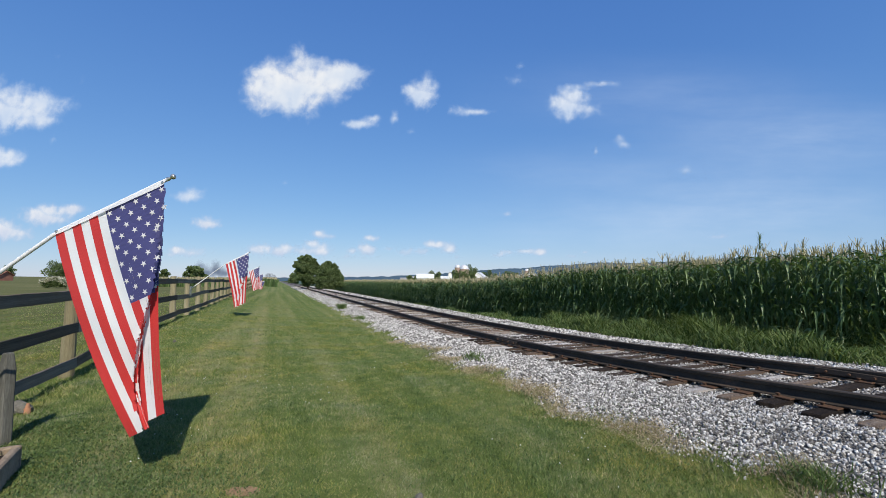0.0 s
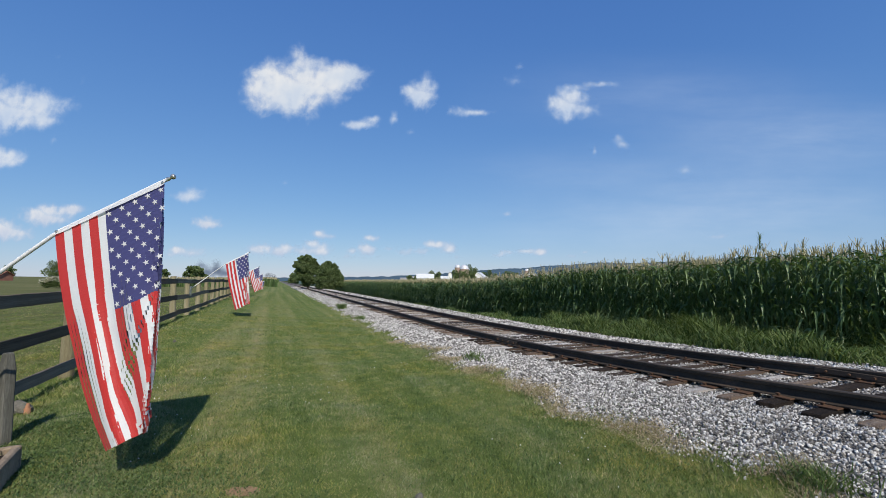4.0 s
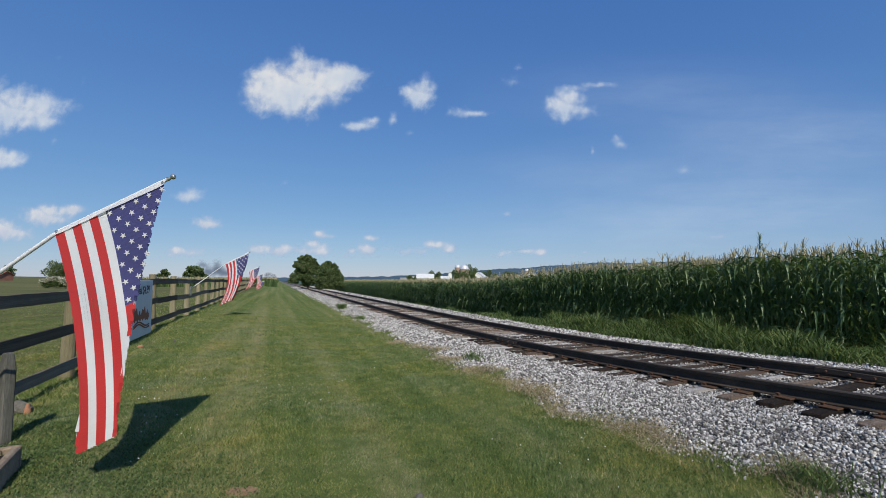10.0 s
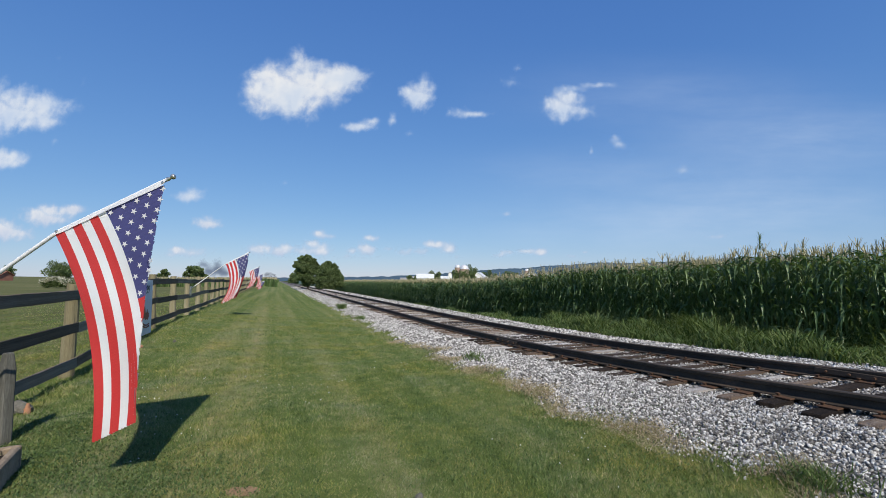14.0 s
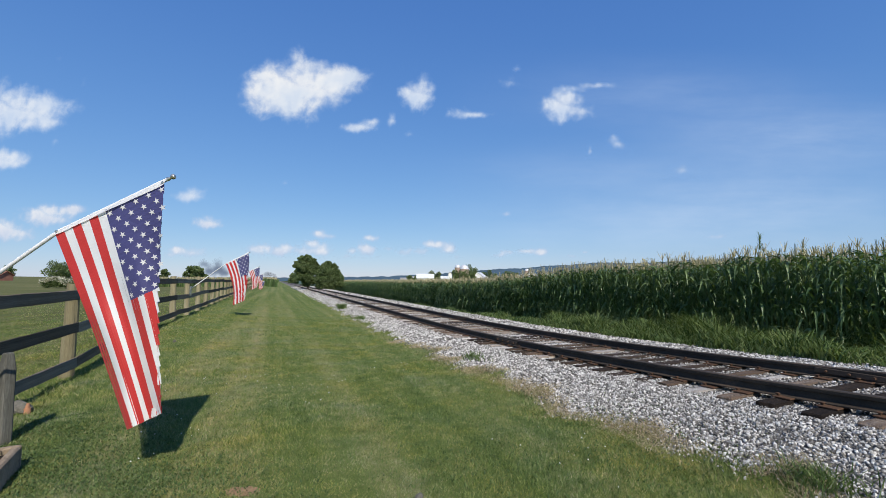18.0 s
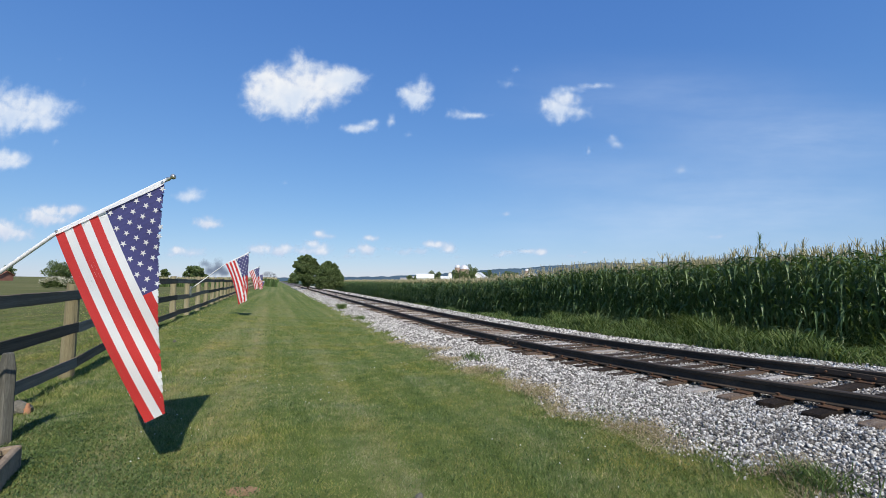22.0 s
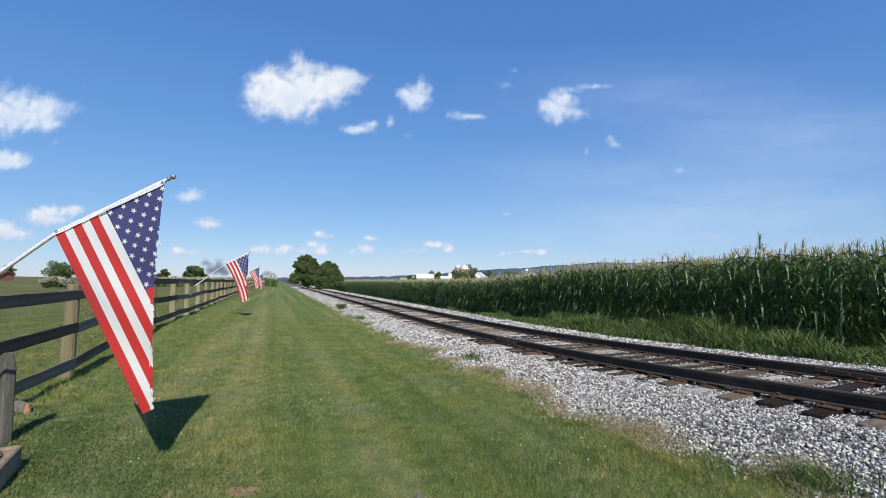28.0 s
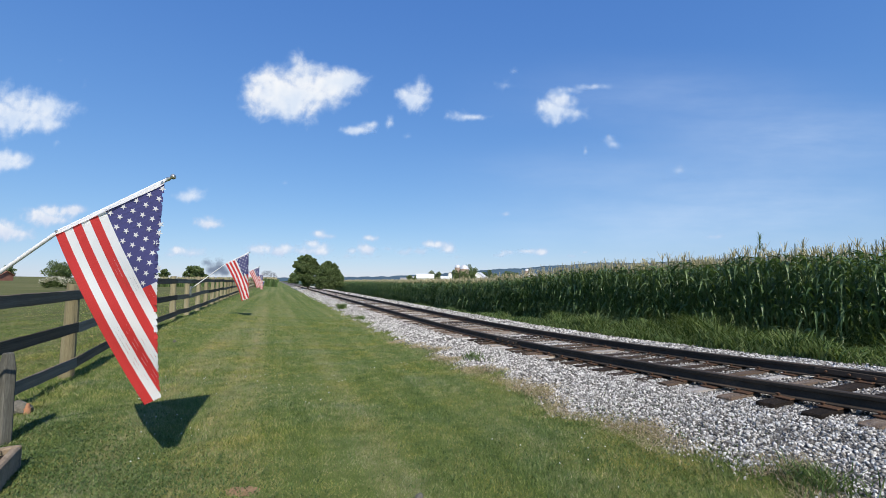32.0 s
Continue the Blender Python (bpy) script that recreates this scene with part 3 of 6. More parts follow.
    soft = even * np.sqrt(np.clip(1 - width / full, 0, 1)) * np.minimum(1, 2 * b)
    out = out + 0.085 * soft * np.sin(2 * math.pi * 2.2 * (a - 0.1 + 0.04 * math.sin(1.1 * t)) + 1.2 * b)
    out = out + (0.011 * np.sin(9 * a + 5 * b - 4.1 * t) + 0.008 * np.sin(9 * b - 11 * a + 2.7 * t)) * np.minimum(1, 2.5 * b)
    # the breeze first carries the lower end forward, later back
    out = out + float(np.interp(t, (0, 4.5, 5.5, 14, 17, 33), (0.05, 0.08, 0.14, 0.1, -0.1, -0.13))) * b ** 1.3
    if gain is None:
        # what hangs behind the pole's plane spreads a little, as it swings about the pole
        p = FLAG_AXIS + (p - FLAG_AXIS) * (1 - (out - 0.03) / 3.26)[:, None]
    return np.stack([p[:, 0], -out, p[:, 1]], -1)


def star_mesh(r):
    vs = []
    for z in (0.004, -0.004):
        for k in range(10):
            q = r if k % 2 == 0 else r * 0.40
            vs.append((q * math.sin(k * math.pi / 5), q * math.cos(k * math.pi / 5), z))
    me = bpy.data.meshes.new("star")
    me.from_pydata(vs, [], [list(range(9, -1, -1)), list(range(10, 20))])
    me.materials.append(M_WHITE)
    return me


def sheet_mesh(name, da, db, material):
    k, kb = (1.1, 1.16) if name == "blue_cloth" else (1.05, 1.12)
    me = bpy.data.meshes.new(name)
    x, y = da * k / 2, db * kb / 2
    me.from_pydata([(-x, -y, 0), (x, -y, 0), (x, y, 0), (-x, y, 0)], [], [(0, 1, 2, 3)])
    me.materials.append(material)
    return me


def build_flag(name, foot, turn, label, seg, split, blue_a, blue_b, star_size, gain, tilt=0.0, fine=1):
    """A flag on a slanted pole. seg: pieces down a full stripe; blue_a x blue_b pieces in the canton."""
    flag = tagged(empty(name, Matrix.Translation(foot) @ Matrix.Rotation(turn, 4, "Z") @ Matrix.Rotation(tilt, 4, "Y")), label, "flag", "flags along the fence")
    foot_end, bend, tip = Vector((0, 0, 0)), Vector((POLE_BEND[0], 0, POLE_BEND[1])), Vector((POLE_TIP[0], 0, POLE_TIP[1]))
    d, low_d = (tip - bend).normalized(), bend.normalized()
    bm = bmesh.new()
    tube(bm, foot_end, bend, 0.0145, 0.014, 14)
    bmesh.ops.create_uvsphere(bm, u_segments=14, v_segments=8, radius=0.0142, matrix=Matrix.Translation(bend))
    tube(bm, bend, tip, 0.014, 0.0135, 14)
    part("pole", bm, M_POLE, flag, "white painted metal pole")
    bm = bmesh.new()
    tube(bm, tip - d * 0.004, tip + d * 0.022, 0.016, 0.009, 12)
    bmesh.ops.create_uvsphere(bm, u_segments=16, v_segments=10, radius=0.0205, matrix=Matrix.Translation(tip + d * 0.04))
    part("finial", bm, M_KNOB, flag, "silver ball finial")
    bm = bmesh.new()
    tube(bm, low_d * -0.02, low_d * 0.14, 0.019, 0.019, 10)
    box(bm, -0.03, 0.0, -0.04, 0.04, -0.26, 0.08, 0.004)
    part("bracket", bm, M_KNOB, flag, "metal pole bracket")
    low, high = Vector((HOIST_LOW[0], 0, HOIST_LOW[1])), Vector((HOIST_HIGH[0], 0, HOIST_HIGH[1]))
    for e in (low + d * 0.012, high - d * 0.012):
        bm = bmesh.new()
        bmesh.ops.create_cone(bm, cap_ends=True, segments=14, radius1=0.0105, radius2=0.008, depth=0.012, matrix=Matrix.Translation(e + Vector((0, -0.034, 0.012))) @ Matrix.Rotation(math.pi / 2, 4, "X"))
        part("grommet", bm, M_KNOB, flag, "round brass grommet")
    bm = bmesh.new()
    rows = []
    for k in range(13):
        s = k / 12
        e = low.lerp(high, s)
        q = bend.lerp(tip, s)
        sag = 0.004 * math.sin(9 * s) + 0.003 * math.sin(23 * s)
        rows.append([bm.verts.new(v) for v in (e + Vector((0, -0.043 + sag, -0.014)), e.lerp(q, 0.5) + Vector((0, -0.026 - sag, 0)), q + Vector((0, -0.0155, 0.002)))])
    for r0, r1 in zip(rows, rows[1:]):
        for k in range(2):
            bm.faces.new((r0[k], r1[k], r1[k + 1], r0[k + 1]))
    part("header", bm, M_WHITE, flag, "white canvas header")
    cells = []
    for k in range(13):
        short = k >= 6
        b0, cnt = (0.45, round(seg * 0.55)) if short else (0.0, seg)
        for j in range(cnt):
            db = (1 - b0) / cnt
            for h in range(split):
                cells.append(("red_cloth" if k % 2 == 0 else "white_cloth", (k + (h + 0.5) / split) / 13, b0 + (j + 0.5) * db, 1 / 13 / split, db, False))
    na, nb = blue_a * fine, blue_b * fine
    for i in range(na):
        for j in range(nb):
            starred = i % fine == 0 and j % fine == 0 and (i // fine + j // fine) % 2 == 0
            cells.append(("blue_cloth", 6 / 13 + (i + 0.5) / na * 7 / 13, (j + 0.5) / nb * 0.45, 7 / 13 / na, 0.45 / nb, starred))
    mid_a, mid_b = (fine - 1) * 7 / 13 / na * HOIST / 2, (fine - 1) * 0.45 / nb * FLY / 2
    mats = {"red_cloth": M_RED, "white_cloth": M_WHITE, "blue_cloth": M_BLUE}
    meshes, pieces = {}, []
    star = star_mesh(star_size * min(7 / 13 / blue_a * HOIST, 0.45 / blue_b * FLY))
    for nm, a, b, da, db, starred in cells:
        key = (nm, round(da, 4), round(db, 4))
        if key not in meshes:
            meshes[key] = sheet_mesh(nm, da * HOIST, db * FLY, mats[nm])
        ob = part(nm, meshes[key], None, flag)
        if starred:
            part("star", star, None, ob, m=pose(mid_a, mid_b, 0, 0, 0, 90))
        pieces.append(ob)
    return flag, pieces, cells, gain


def swing(flag, pieces, cells, gain):
    a = np.array([c[1] for c in cells])
    b = np.array([c[2] for c in cells])
    ea, eb = 0.0006, 0.001
    lift = np.array([0.0009 * (int(c[1] * 13) % 2) + 0.0003 * (int(c[2] * 60) % 2) for c in cells])
    poses = [[] for _ in pieces]
    for row in GUSTS:
        ctr = cloth_point(row, a, b, gain)
        ta = cloth_point(row, a + ea, b, gain) - cloth_point(row, a - ea, b, gain)
        tb = cloth_point(row, a, np.minimum(b + eb, 1), gain) - cloth_point(row, a, b - eb, gain)
        ta /= np.linalg.norm(ta, axis=1)[:, None] + 1e-9
        nn = np.cross(ta, tb)
        nn /= np.linalg.norm(nn, axis=1)[:, None] + 1e-9
        tb /= np.linalg.norm(tb, axis=1)[:, None] + 1e-9
        ta = np.cross(tb, nn)
        ctr = ctr + nn * lift[:, None]
        for k in range(len(pieces)):
            m = Matrix(((ta[k, 0], tb[k, 0], nn[k, 0], ctr[k, 0]), (ta[k, 1], tb[k, 1], nn[k, 1], ctr[k, 1]), (ta[k, 2], tb[k, 2], nn[k, 2], ctr[k, 2]), (0, 0, 0, 1)))
            poses[k].append((row[0], m))
    for ob, rows in zip(pieces, poses):
        walk(ob, rows)


SWINGING = [build_flag("flag", Vector((-4.05, 3.26, 0.9)), 0.0, "large stars and stripes flag on a slanted white pole", 64, 3, 9, 11, 0.47, None, fine=2)]
for fy, fz, gain, tilt in ((15.7, 1.14, 0.0, 0.0), (35.0, 1.26, -0.7, 0.0), (57.0, 1.1, 0.6, 2.0), (63.0, 0.62, -1.2, 14.0)):
    SWINGING.append(build_flag("flag", Vector((fence_spot(fy) + 0.08, fy, fz)), 0.0, "stars and stripes flag on a white pole by the fence", 9, 1, 7, 8, 0.5, gain, radians(tilt)))


# ---- ballast: crushed stone, the nearest stones one by one ----
def stone_shapes(count, rng):
    bm = bmesh.new()
    bmesh.ops.create_icosphere(bm, subdivisions=1, radius=1)
    vs = np.array([v.co[:] for v in bm.verts])
    fs = np.array([[v.index for v in f.verts] for f in bm.faces])
    bm.free()
    out = []
    for k in range(count):
        p = vs * rng.uniform(0.72, 1.12, (len(vs), 1)) * np.array([rng.uniform(0.85, 1.35), rng.uniform(0.7, 1.0), rng.uniform(0.5, 0.8)])
        for _ in range(5):
            n = rng.normal(size=3)
            n /= np.linalg.norm(n)
            d = p @ n - rng.uniform(0.38, 0.62)
            p = p - np.clip(d, 0, None)[:, None] * n
        out.append(p)
    return out, fs


def turns(n, rng):
    q = rng.normal(size=(n, 4))
    q /= np.linalg.norm(q, axis=1)[:, None]
    w, x, y, z = q.T
    return np.stack([np.stack([1 - 2 * (y * y + z * z), 2 * (x * y - z * w), 2 * (x * z + y * w)], -1),
                     np.stack([2 * (x * y + z * w), 1 - 2 * (x * x + z * z), 2 * (y * z - x * w)], -1),
                     np.stack([2 * (x * z - y * w), 2 * (y * z + x * w), 1 - 2 * (x * x + y * y)], -1)], 1)


def scattered(shapes, fs, pos, rot, size, kinds):
    V, F, base = [], [], 0
    for k, sh in enumerate(shapes):
        sel = np.where(kinds == k)[0]
        if not len(sel):
            continue
        v = np.einsum("nij,vj->nvi", rot[sel], sh) * size[sel][:, None, None] + pos[sel][:, None]
        F.append((fs[None] + base + (np.arange(len(sel)) * len(sh))[:, None, None]).reshape(-1, fs.shape[1]))
        V.append(v.reshape(-1, 3))
        base += len(sel) * len(sh)
    return np.concatenate(V), np.concatenate(F)


def rag(u):
    """How far the stones spread into the turf."""
    return -2.2 - 0.11 * np.sin(u * 1.9) - 0.09 * np.sin(u * 4.7 + 1) - 0.06 * np.sin(u * 11.3) - 0.1 * (1 - ease(u, 3.2, 5.0))


def build_ballast():
    rng = np.random.default_rng(5)
    shapes, fs = stone_shapes(8, rng)
    ballast = tagged(empty("ballast"), "bed of grey and white crushed stone under the track", "ballast", kind="structure")
    U, W, S = [], [], []
    for u0, u1, dens, size in ((0.5, 5, 4600, 0.0128), (5, 9, 3000, 0.0150), (9, 13, 1600, 0.0195), (13, 24, 950, 0.0205), (24, 45, 330, 0.03), (45, 110, 70, 0.045)):
        n = int((u1 - u0) * 6.15 * dens)
        u = rng.uniform(u0, u1, n)
        w = rng.uniform(-2.85, 3.3, n)
        share = np.where(w < -0.8, 1.0, 0.55)
        keep = (w > rag(u) + rng.normal(0, 0.07, n)) & (rng.uniform(size=n) < share) & (w < 2.62 + 0.1 * np.sin(u * 2.3) + 0.5 * (1 - ease(u, 6, 9)))
        u, w = u[keep], w[keep]
        east, north = spot(u, w)
        u, w = u[east < 1.15 * north], w[east < 1.15 * north]
        U.append(u)
        W.append(w)
        S.append(size * np.clip(rng.lognormal(0, 0.28, len(u)), 0.5, 1.6) * np.where(w < -1.25, 1.0, np.where(w < -0.72, 0.85, np.where(w < 0.72, 0.95, 1.25))))
    U, W, S = np.concatenate(U), np.concatenate(W), np.concatenate(S)
    x, y = spot(U, W)
    lift = np.where(np.abs(W) < 1.32, 0.014 * (np.abs(W) < 0.72) + 0.004 * (np.abs(W) > 0.78) + rng.uniform(-0.6, 0.5, len(U)) * S, rng.uniform(-0.1, 0.8, len(U)) * S)
    pos = np.stack([x, y, ground_z(U, W) + lift], -1)
    rot, kinds = turns(len(U), rng), rng.integers(0, 8, len(U))
    near = np.where((U < 3.6) & (W < -1.45) & (W > -2.3) & (S > 0.0125))[0][:300]
    rest = np.setdiff1d(np.arange(len(U)), near)
    plain = np.array([(1, 0, 0), (-1, 0, 0), (0, 1, 0), (0, -1, 0), (0, 0, 1), (0, 0, -1)], dtype=float)
    plain_fs = np.array([(0, 2, 4), (2, 1, 4), (1, 3, 4), (3, 0, 4), (2, 0, 5), (1, 2, 5), (3, 1, 5), (0, 3, 5)])
    plains = [plain * rng.uniform(0.7, 1.25, (6, 1)) * np.array([1.15, 0.95, 0.8]) for _ in range(8)]
    inner = (np.abs(W[rest] + 0.04) < 0.8) & (rng.uniform(size=len(rest)) < 0.85)
    for sel, sh, ff, mat, label in ((rest[(U[rest] < 4) & (W[rest] < -0.7) & ~inner], shapes, fs, M_STONE, "grey crushed stones"), (rest[((U[rest] >= 4) | (W[rest] >= -0.7)) & ~inner], plains, plain_fs, M_STONE, "grey crushed stones"),
                                    (rest[inner], plains, plain_fs, M_STONE_STAINED, "stained gravel between the ties")):
        v, f = scattered(sh, ff, pos[sel], rot[sel], S[sel], kinds[sel])
        tagged(part("loose_stones", soup("loose_stones", v, f, mat), None, ballast, label), kind="stuff")
    meshes = [soup("stone", sh, fs, M_STONE_PIECE) for sh in shapes]
    for i in near:
        m = Matrix.Translation(pos[i]) @ Matrix(rot[i].tolist()).to_4x4() @ Matrix.Scale(float(S[i]), 4)
        part("stone", meshes[kinds[i]], None, ballast, m=m)


build_ballast()


# ---- grass: mown lawn blades, tufts at the stones, tall weeds on the far bank ----
def ribbons(root, lean, height, width, segs, face, droop=0.0):
    """Blades as tapering ribbons: root points, unit leaning directions in plan, heights, widths, facing angle."""
    n = len(root)
    side = np.stack([np.cos(face), np.sin(face), np.zeros(n)], -1)
    V = []
    for k in range(segs + 1):
        s = k / segs
        bend = s ** 1.8
        p = root + np.stack([lean[:, 0] * bend, lean[:, 1] * bend, np.full(n, s * (1 - droop * s * s))], -1) * height[:, None]
        wd = width * max(0.04, (1 - s) ** 0.6)
        V += [p - side * wd[:, None] / 2, p + side * wd[:, None] / 2]
    V = np.stack(V, 1).reshape(-1, 3)
    q = []
    for k in range(segs):
        q.append([2 * k, 2 * k + 1, 2 * k + 3, 2 * k + 2])
    q = np.array(q)
    F = (q[None] + (np.arange(n) * 2 * (segs + 1))[:, None, None]).reshape(-1, 4)
    return V, F


M_BLADE = leafy("lawn_blades", [(0.26, (0.07, 0.12, 0.028)), (0.42, (0.145, 0.2, 0.05)), (0.55, (0.235, 0.275, 0.09)), (0.68, (0.37, 0.33, 0.175))], 0.25, 0.65, 1.1, 0.2, True)
M_WEED = leafy("bank_weeds", [(0.25, (0.045, 0.085, 0.026)), (0.5, (0.105, 0.165, 0.046)), (0.75, (0.2, 0.25, 0.09))], 0.35, 0.5, 0.6)
M_DRY = leafy("dry_grass", [(0.3, (0.27, 0.21, 0.12)), (0.7, (0.48, 0.4, 0.26))], 0.2, 0.7, 2.0)


def patchiness(x, y):
    return 0.5 + 0.25 * np.sin(1.3 * x + 0.7 * np.sin(1.1 * y)) + 0.25 * np.sin(0.9 * y - 1.7 * x + 1.2)


def build_lawn():
    rng = np.random.default_rng(11)
    V, F, base = [], [], 0
    for d0, d1, dens, h0, wd in ((2.6, 4.5, 13000, 0.022, 0.0048), (4.5, 7, 6500, 0.025, 0.0062), (7, 11, 2600, 0.030, 0.0095), (11, 18, 800, 0.034, 0.015), (18, 62, 150, 0.036, 0.024)):
        n = int(1.8 * (d1 * d1 - d0 * d0) * dens / 2)
        ang = rng.uniform(-0.9, 0.84, n)
        r = np.sqrt(rng.uniform(d0 * d0, d1 * d1, n))
        x, y = r * np.sin(ang), r * np.cos(ang)
        u, w = track_uw(x, y)
        fence_w = -8.0
        keep = (w < rag(u) + 0.02 + rng.normal(0, 0.08, n)) & (w > fence_w - 9)
        keep &= rng.uniform(size=n) > np.clip((r - 18) / 44, 0, 1) ** 0.6
        bare = (np.hypot((x + 1.36) / 0.12, (y - 3.1) / 0.07) < 1 + 0.3 * np.sin(7 * x + 11 * y))
        keep &= ~bare | (rng.uniform(size=n) < 0.25)
        x, y, u, w = x[keep], y[keep], u[keep], w[keep]
        m = len(x)
        root = np.stack([x, y, ground_z(u, w) - 0.004], -1)
        edge = np.exp(-((w - rag(u)) / 0.25) ** 2) + np.exp(-((w + 7.9) / 0.3) ** 2) * 1.3
        h = h0 * rng.uniform(0.5, 1.3, m) * (0.8 + 0.5 * patchiness(x, y)) * (1 + 0.5 * edge)
        la = rng.uniform(0, 2 * math.pi, m)
        lean = np.stack([np.cos(la), np.sin(la)], -1) * rng.uniform(0.2, 1.3, m)[:, None]
        v, f = ribbons(root, lean, h, wd * rng.uniform(0.7, 1.4, m), 1, rng.uniform(0, math.pi, m))
        V.append(v)
        F.append(f + base)
        base += len(v)
    ob = new("lawn_grass", soup("lawn_grass", np.concatenate(V), np.concatenate(F), M_BLADE))
    tagged(ob, "short mown green grass with paler dry patches", "grass", kind="stuff")


def build_clover():
    """Low white clover leaves and flower heads in the turf."""
    rng = np.random.default_rng(21)
    n = 330
    ang, r = rng.uniform(-0.6, 0.6, n), np.sqrt(rng.uniform(9, 70, n))
    x, y = r * np.sin(ang), r * np.cos(ang)
    u, w = track_uw(x, y)
    keep = (w < -2.7) & (w > -7.5) & (patchiness(x * 0.8, y * 0.8) > 0.45)
    x, y, u, w = x[keep], y[keep], u[keep], w[keep]
    shapes, fs = stone_shapes(2, rng)
    pos = np.stack([x, y, ground_z(u, w) + 0.045], -1)
    v, f = scattered(shapes, fs, pos, turns(len(x), rng), rng.uniform(0.004, 0.009, len(x)), rng.integers(0, 2, len(x)))
    m = surface("clover_flower", [(0.3, (0.6, 0.6, 0.55)), (0.7, (0.8, 0.8, 0.75))], 5, 60, 0.8)
    tagged(new("clover_flowers", soup("clover_flowers", v, f, m)), "small white clover flowers in the lawn", "flowers", kind="stuff")


def build_weeds():
    rng = np.random.default_rng(12)
    V, F, base = [], [], 0
    for u0, u1, dens, hh, wd in ((1.5, 14, 820, 0.8, 0.021), (14, 30, 420, 0.62, 0.03), (30, 70, 90, 0.55, 0.06), (70, 150, 6, 0.4, 0.12)):
        n = int((u1 - u0) * 2.4 * dens)
        u, w = rng.uniform(u0, u1, n), rng.uniform(2.6, 5.0, n)
        w = w + 0.25 * (1 - ease(u, 6, 9))
        x, y = spot(u, w)
        clump = 0.28 + 0.75 * patchiness(x * 2.6, y * 2.2) ** 1.5 + 0.35 * np.exp(-((u - 8.6) / 2.4) ** 2)
        h = hh * clump * rng.uniform(0.35, 1.25, n) * (0.3 + 0.7 * np.clip((w - 2.6) / 0.9, 0, 1)) * (0.62 + 0.38 * (1 - ease(u, 12, 26)))
        la = rng.uniform(0, 2 * math.pi, n)
        lean = np.stack([np.cos(la), np.sin(la)], -1) * rng.uniform(0.25, 1.0, n)[:, None]
        v, f = ribbons(np.stack([x, y, ground_z(u, w) - 0.01], -1), lean, h, wd * rng.uniform(0.6, 1.5, n), 4, la + math.pi / 2 + rng.normal(0, 0.5, n), 0.38)
        V.append(v)
        F.append(f + base)
        base += len(v)
    ob = new("bank_weeds", soup("bank_weeds", np.concatenate(V), np.concatenate(F), M_WEED))
    tagged(ob, "tall green weeds and grass between ballast and corn", "weeds", kind="stuff")


def build_tufts():
    """Tufts and dry grass along the edge of the stones."""
    rng = np.random.default_rng(13)
    for name, mat, spots, label, cat in (("grass_tuft", M_WEED, ((1.95, -2.1, 0.14, 420), (7.3, -1.9, 0.15, 180), (24.0, -2.0, 0.35, 500), (17.5, -2.15, 0.2, 200)), "green grass tuft growing in the ballast", "grass"),
                                         ("dry_grass", M_DRY, ((2.85, -2.2, 0.05, 700), (3.3, -2.3, 0.05, 700), (4.85, -2.2, 0.06, 900), (6.4, -2.35, 0.06, 420), (4.1, -2.35, 0.05, 500), (2.2, -2.0, 0.05, 350), (5.6, -2.25, 0.05, 500)), "dry straw-coloured grass at the ballast edge", "grass")):
        for u0, w0, hh, n in spots:
            u, w = u0 + rng.normal(0, 0.12 if u0 < 3 else 0.16, n) * (1 + u0 / 30), w0 + rng.normal(0, 0.08, n)
            x, y = spot(u, w)
            la = rng.uniform(0, 2 * math.pi, n)
            lean = np.stack([np.cos(la), np.sin(la)], -1) * rng.uniform(0.2, 1.1, n)[:, None]
            v, f = ribbons(np.stack([x, y, ground_z(u, w) - 0.01], -1), lean, hh * rng.uniform(0.4, 1.2, n), np.full(n, 0.007 + hh * 0.01 + 0.0006 * u0), 3, rng.uniform(0, math.pi, n), 0.2)
            tagged(new(name, soup(name, v, f, mat)), label, cat, kind="stuff")
    # a straggling fringe of short dead grass where turf gives way to stone
    n = 24000
    u = rng.uniform(1.4, 11, n)
    w = rag(u) + 0.02 + rng.normal(0, 0.1, n)
    keep = rng.uniform(size=n) < np.clip(1.7 * patchiness(u * 3.3, w * 1.5 + 2) - 0.45, 0.04, 1)
    u, w = u[keep], w[keep]
    n = len(u)
    x, y = spot(u, w)
    la = rng.uniform(0, 2 * math.pi, n)
    lean = np.stack([np.cos(la), np.sin(la)], -1) * rng.uniform(0.6, 2.6, n)[:, None]
    v, f = ribbons(np.stack([x, y, ground_z(u, w) + 0.012], -1), lean, rng.uniform(0.015, 0.045, n), 0.005 + 0.0008 * u, 2, rng.uniform(0, math.pi, n), 0.3)
    tagged(new("dead_grass", soup("dead_grass", v, f, M_DRY)), "short dead straw grass between lawn and ballast", "grass", kind="stuff")


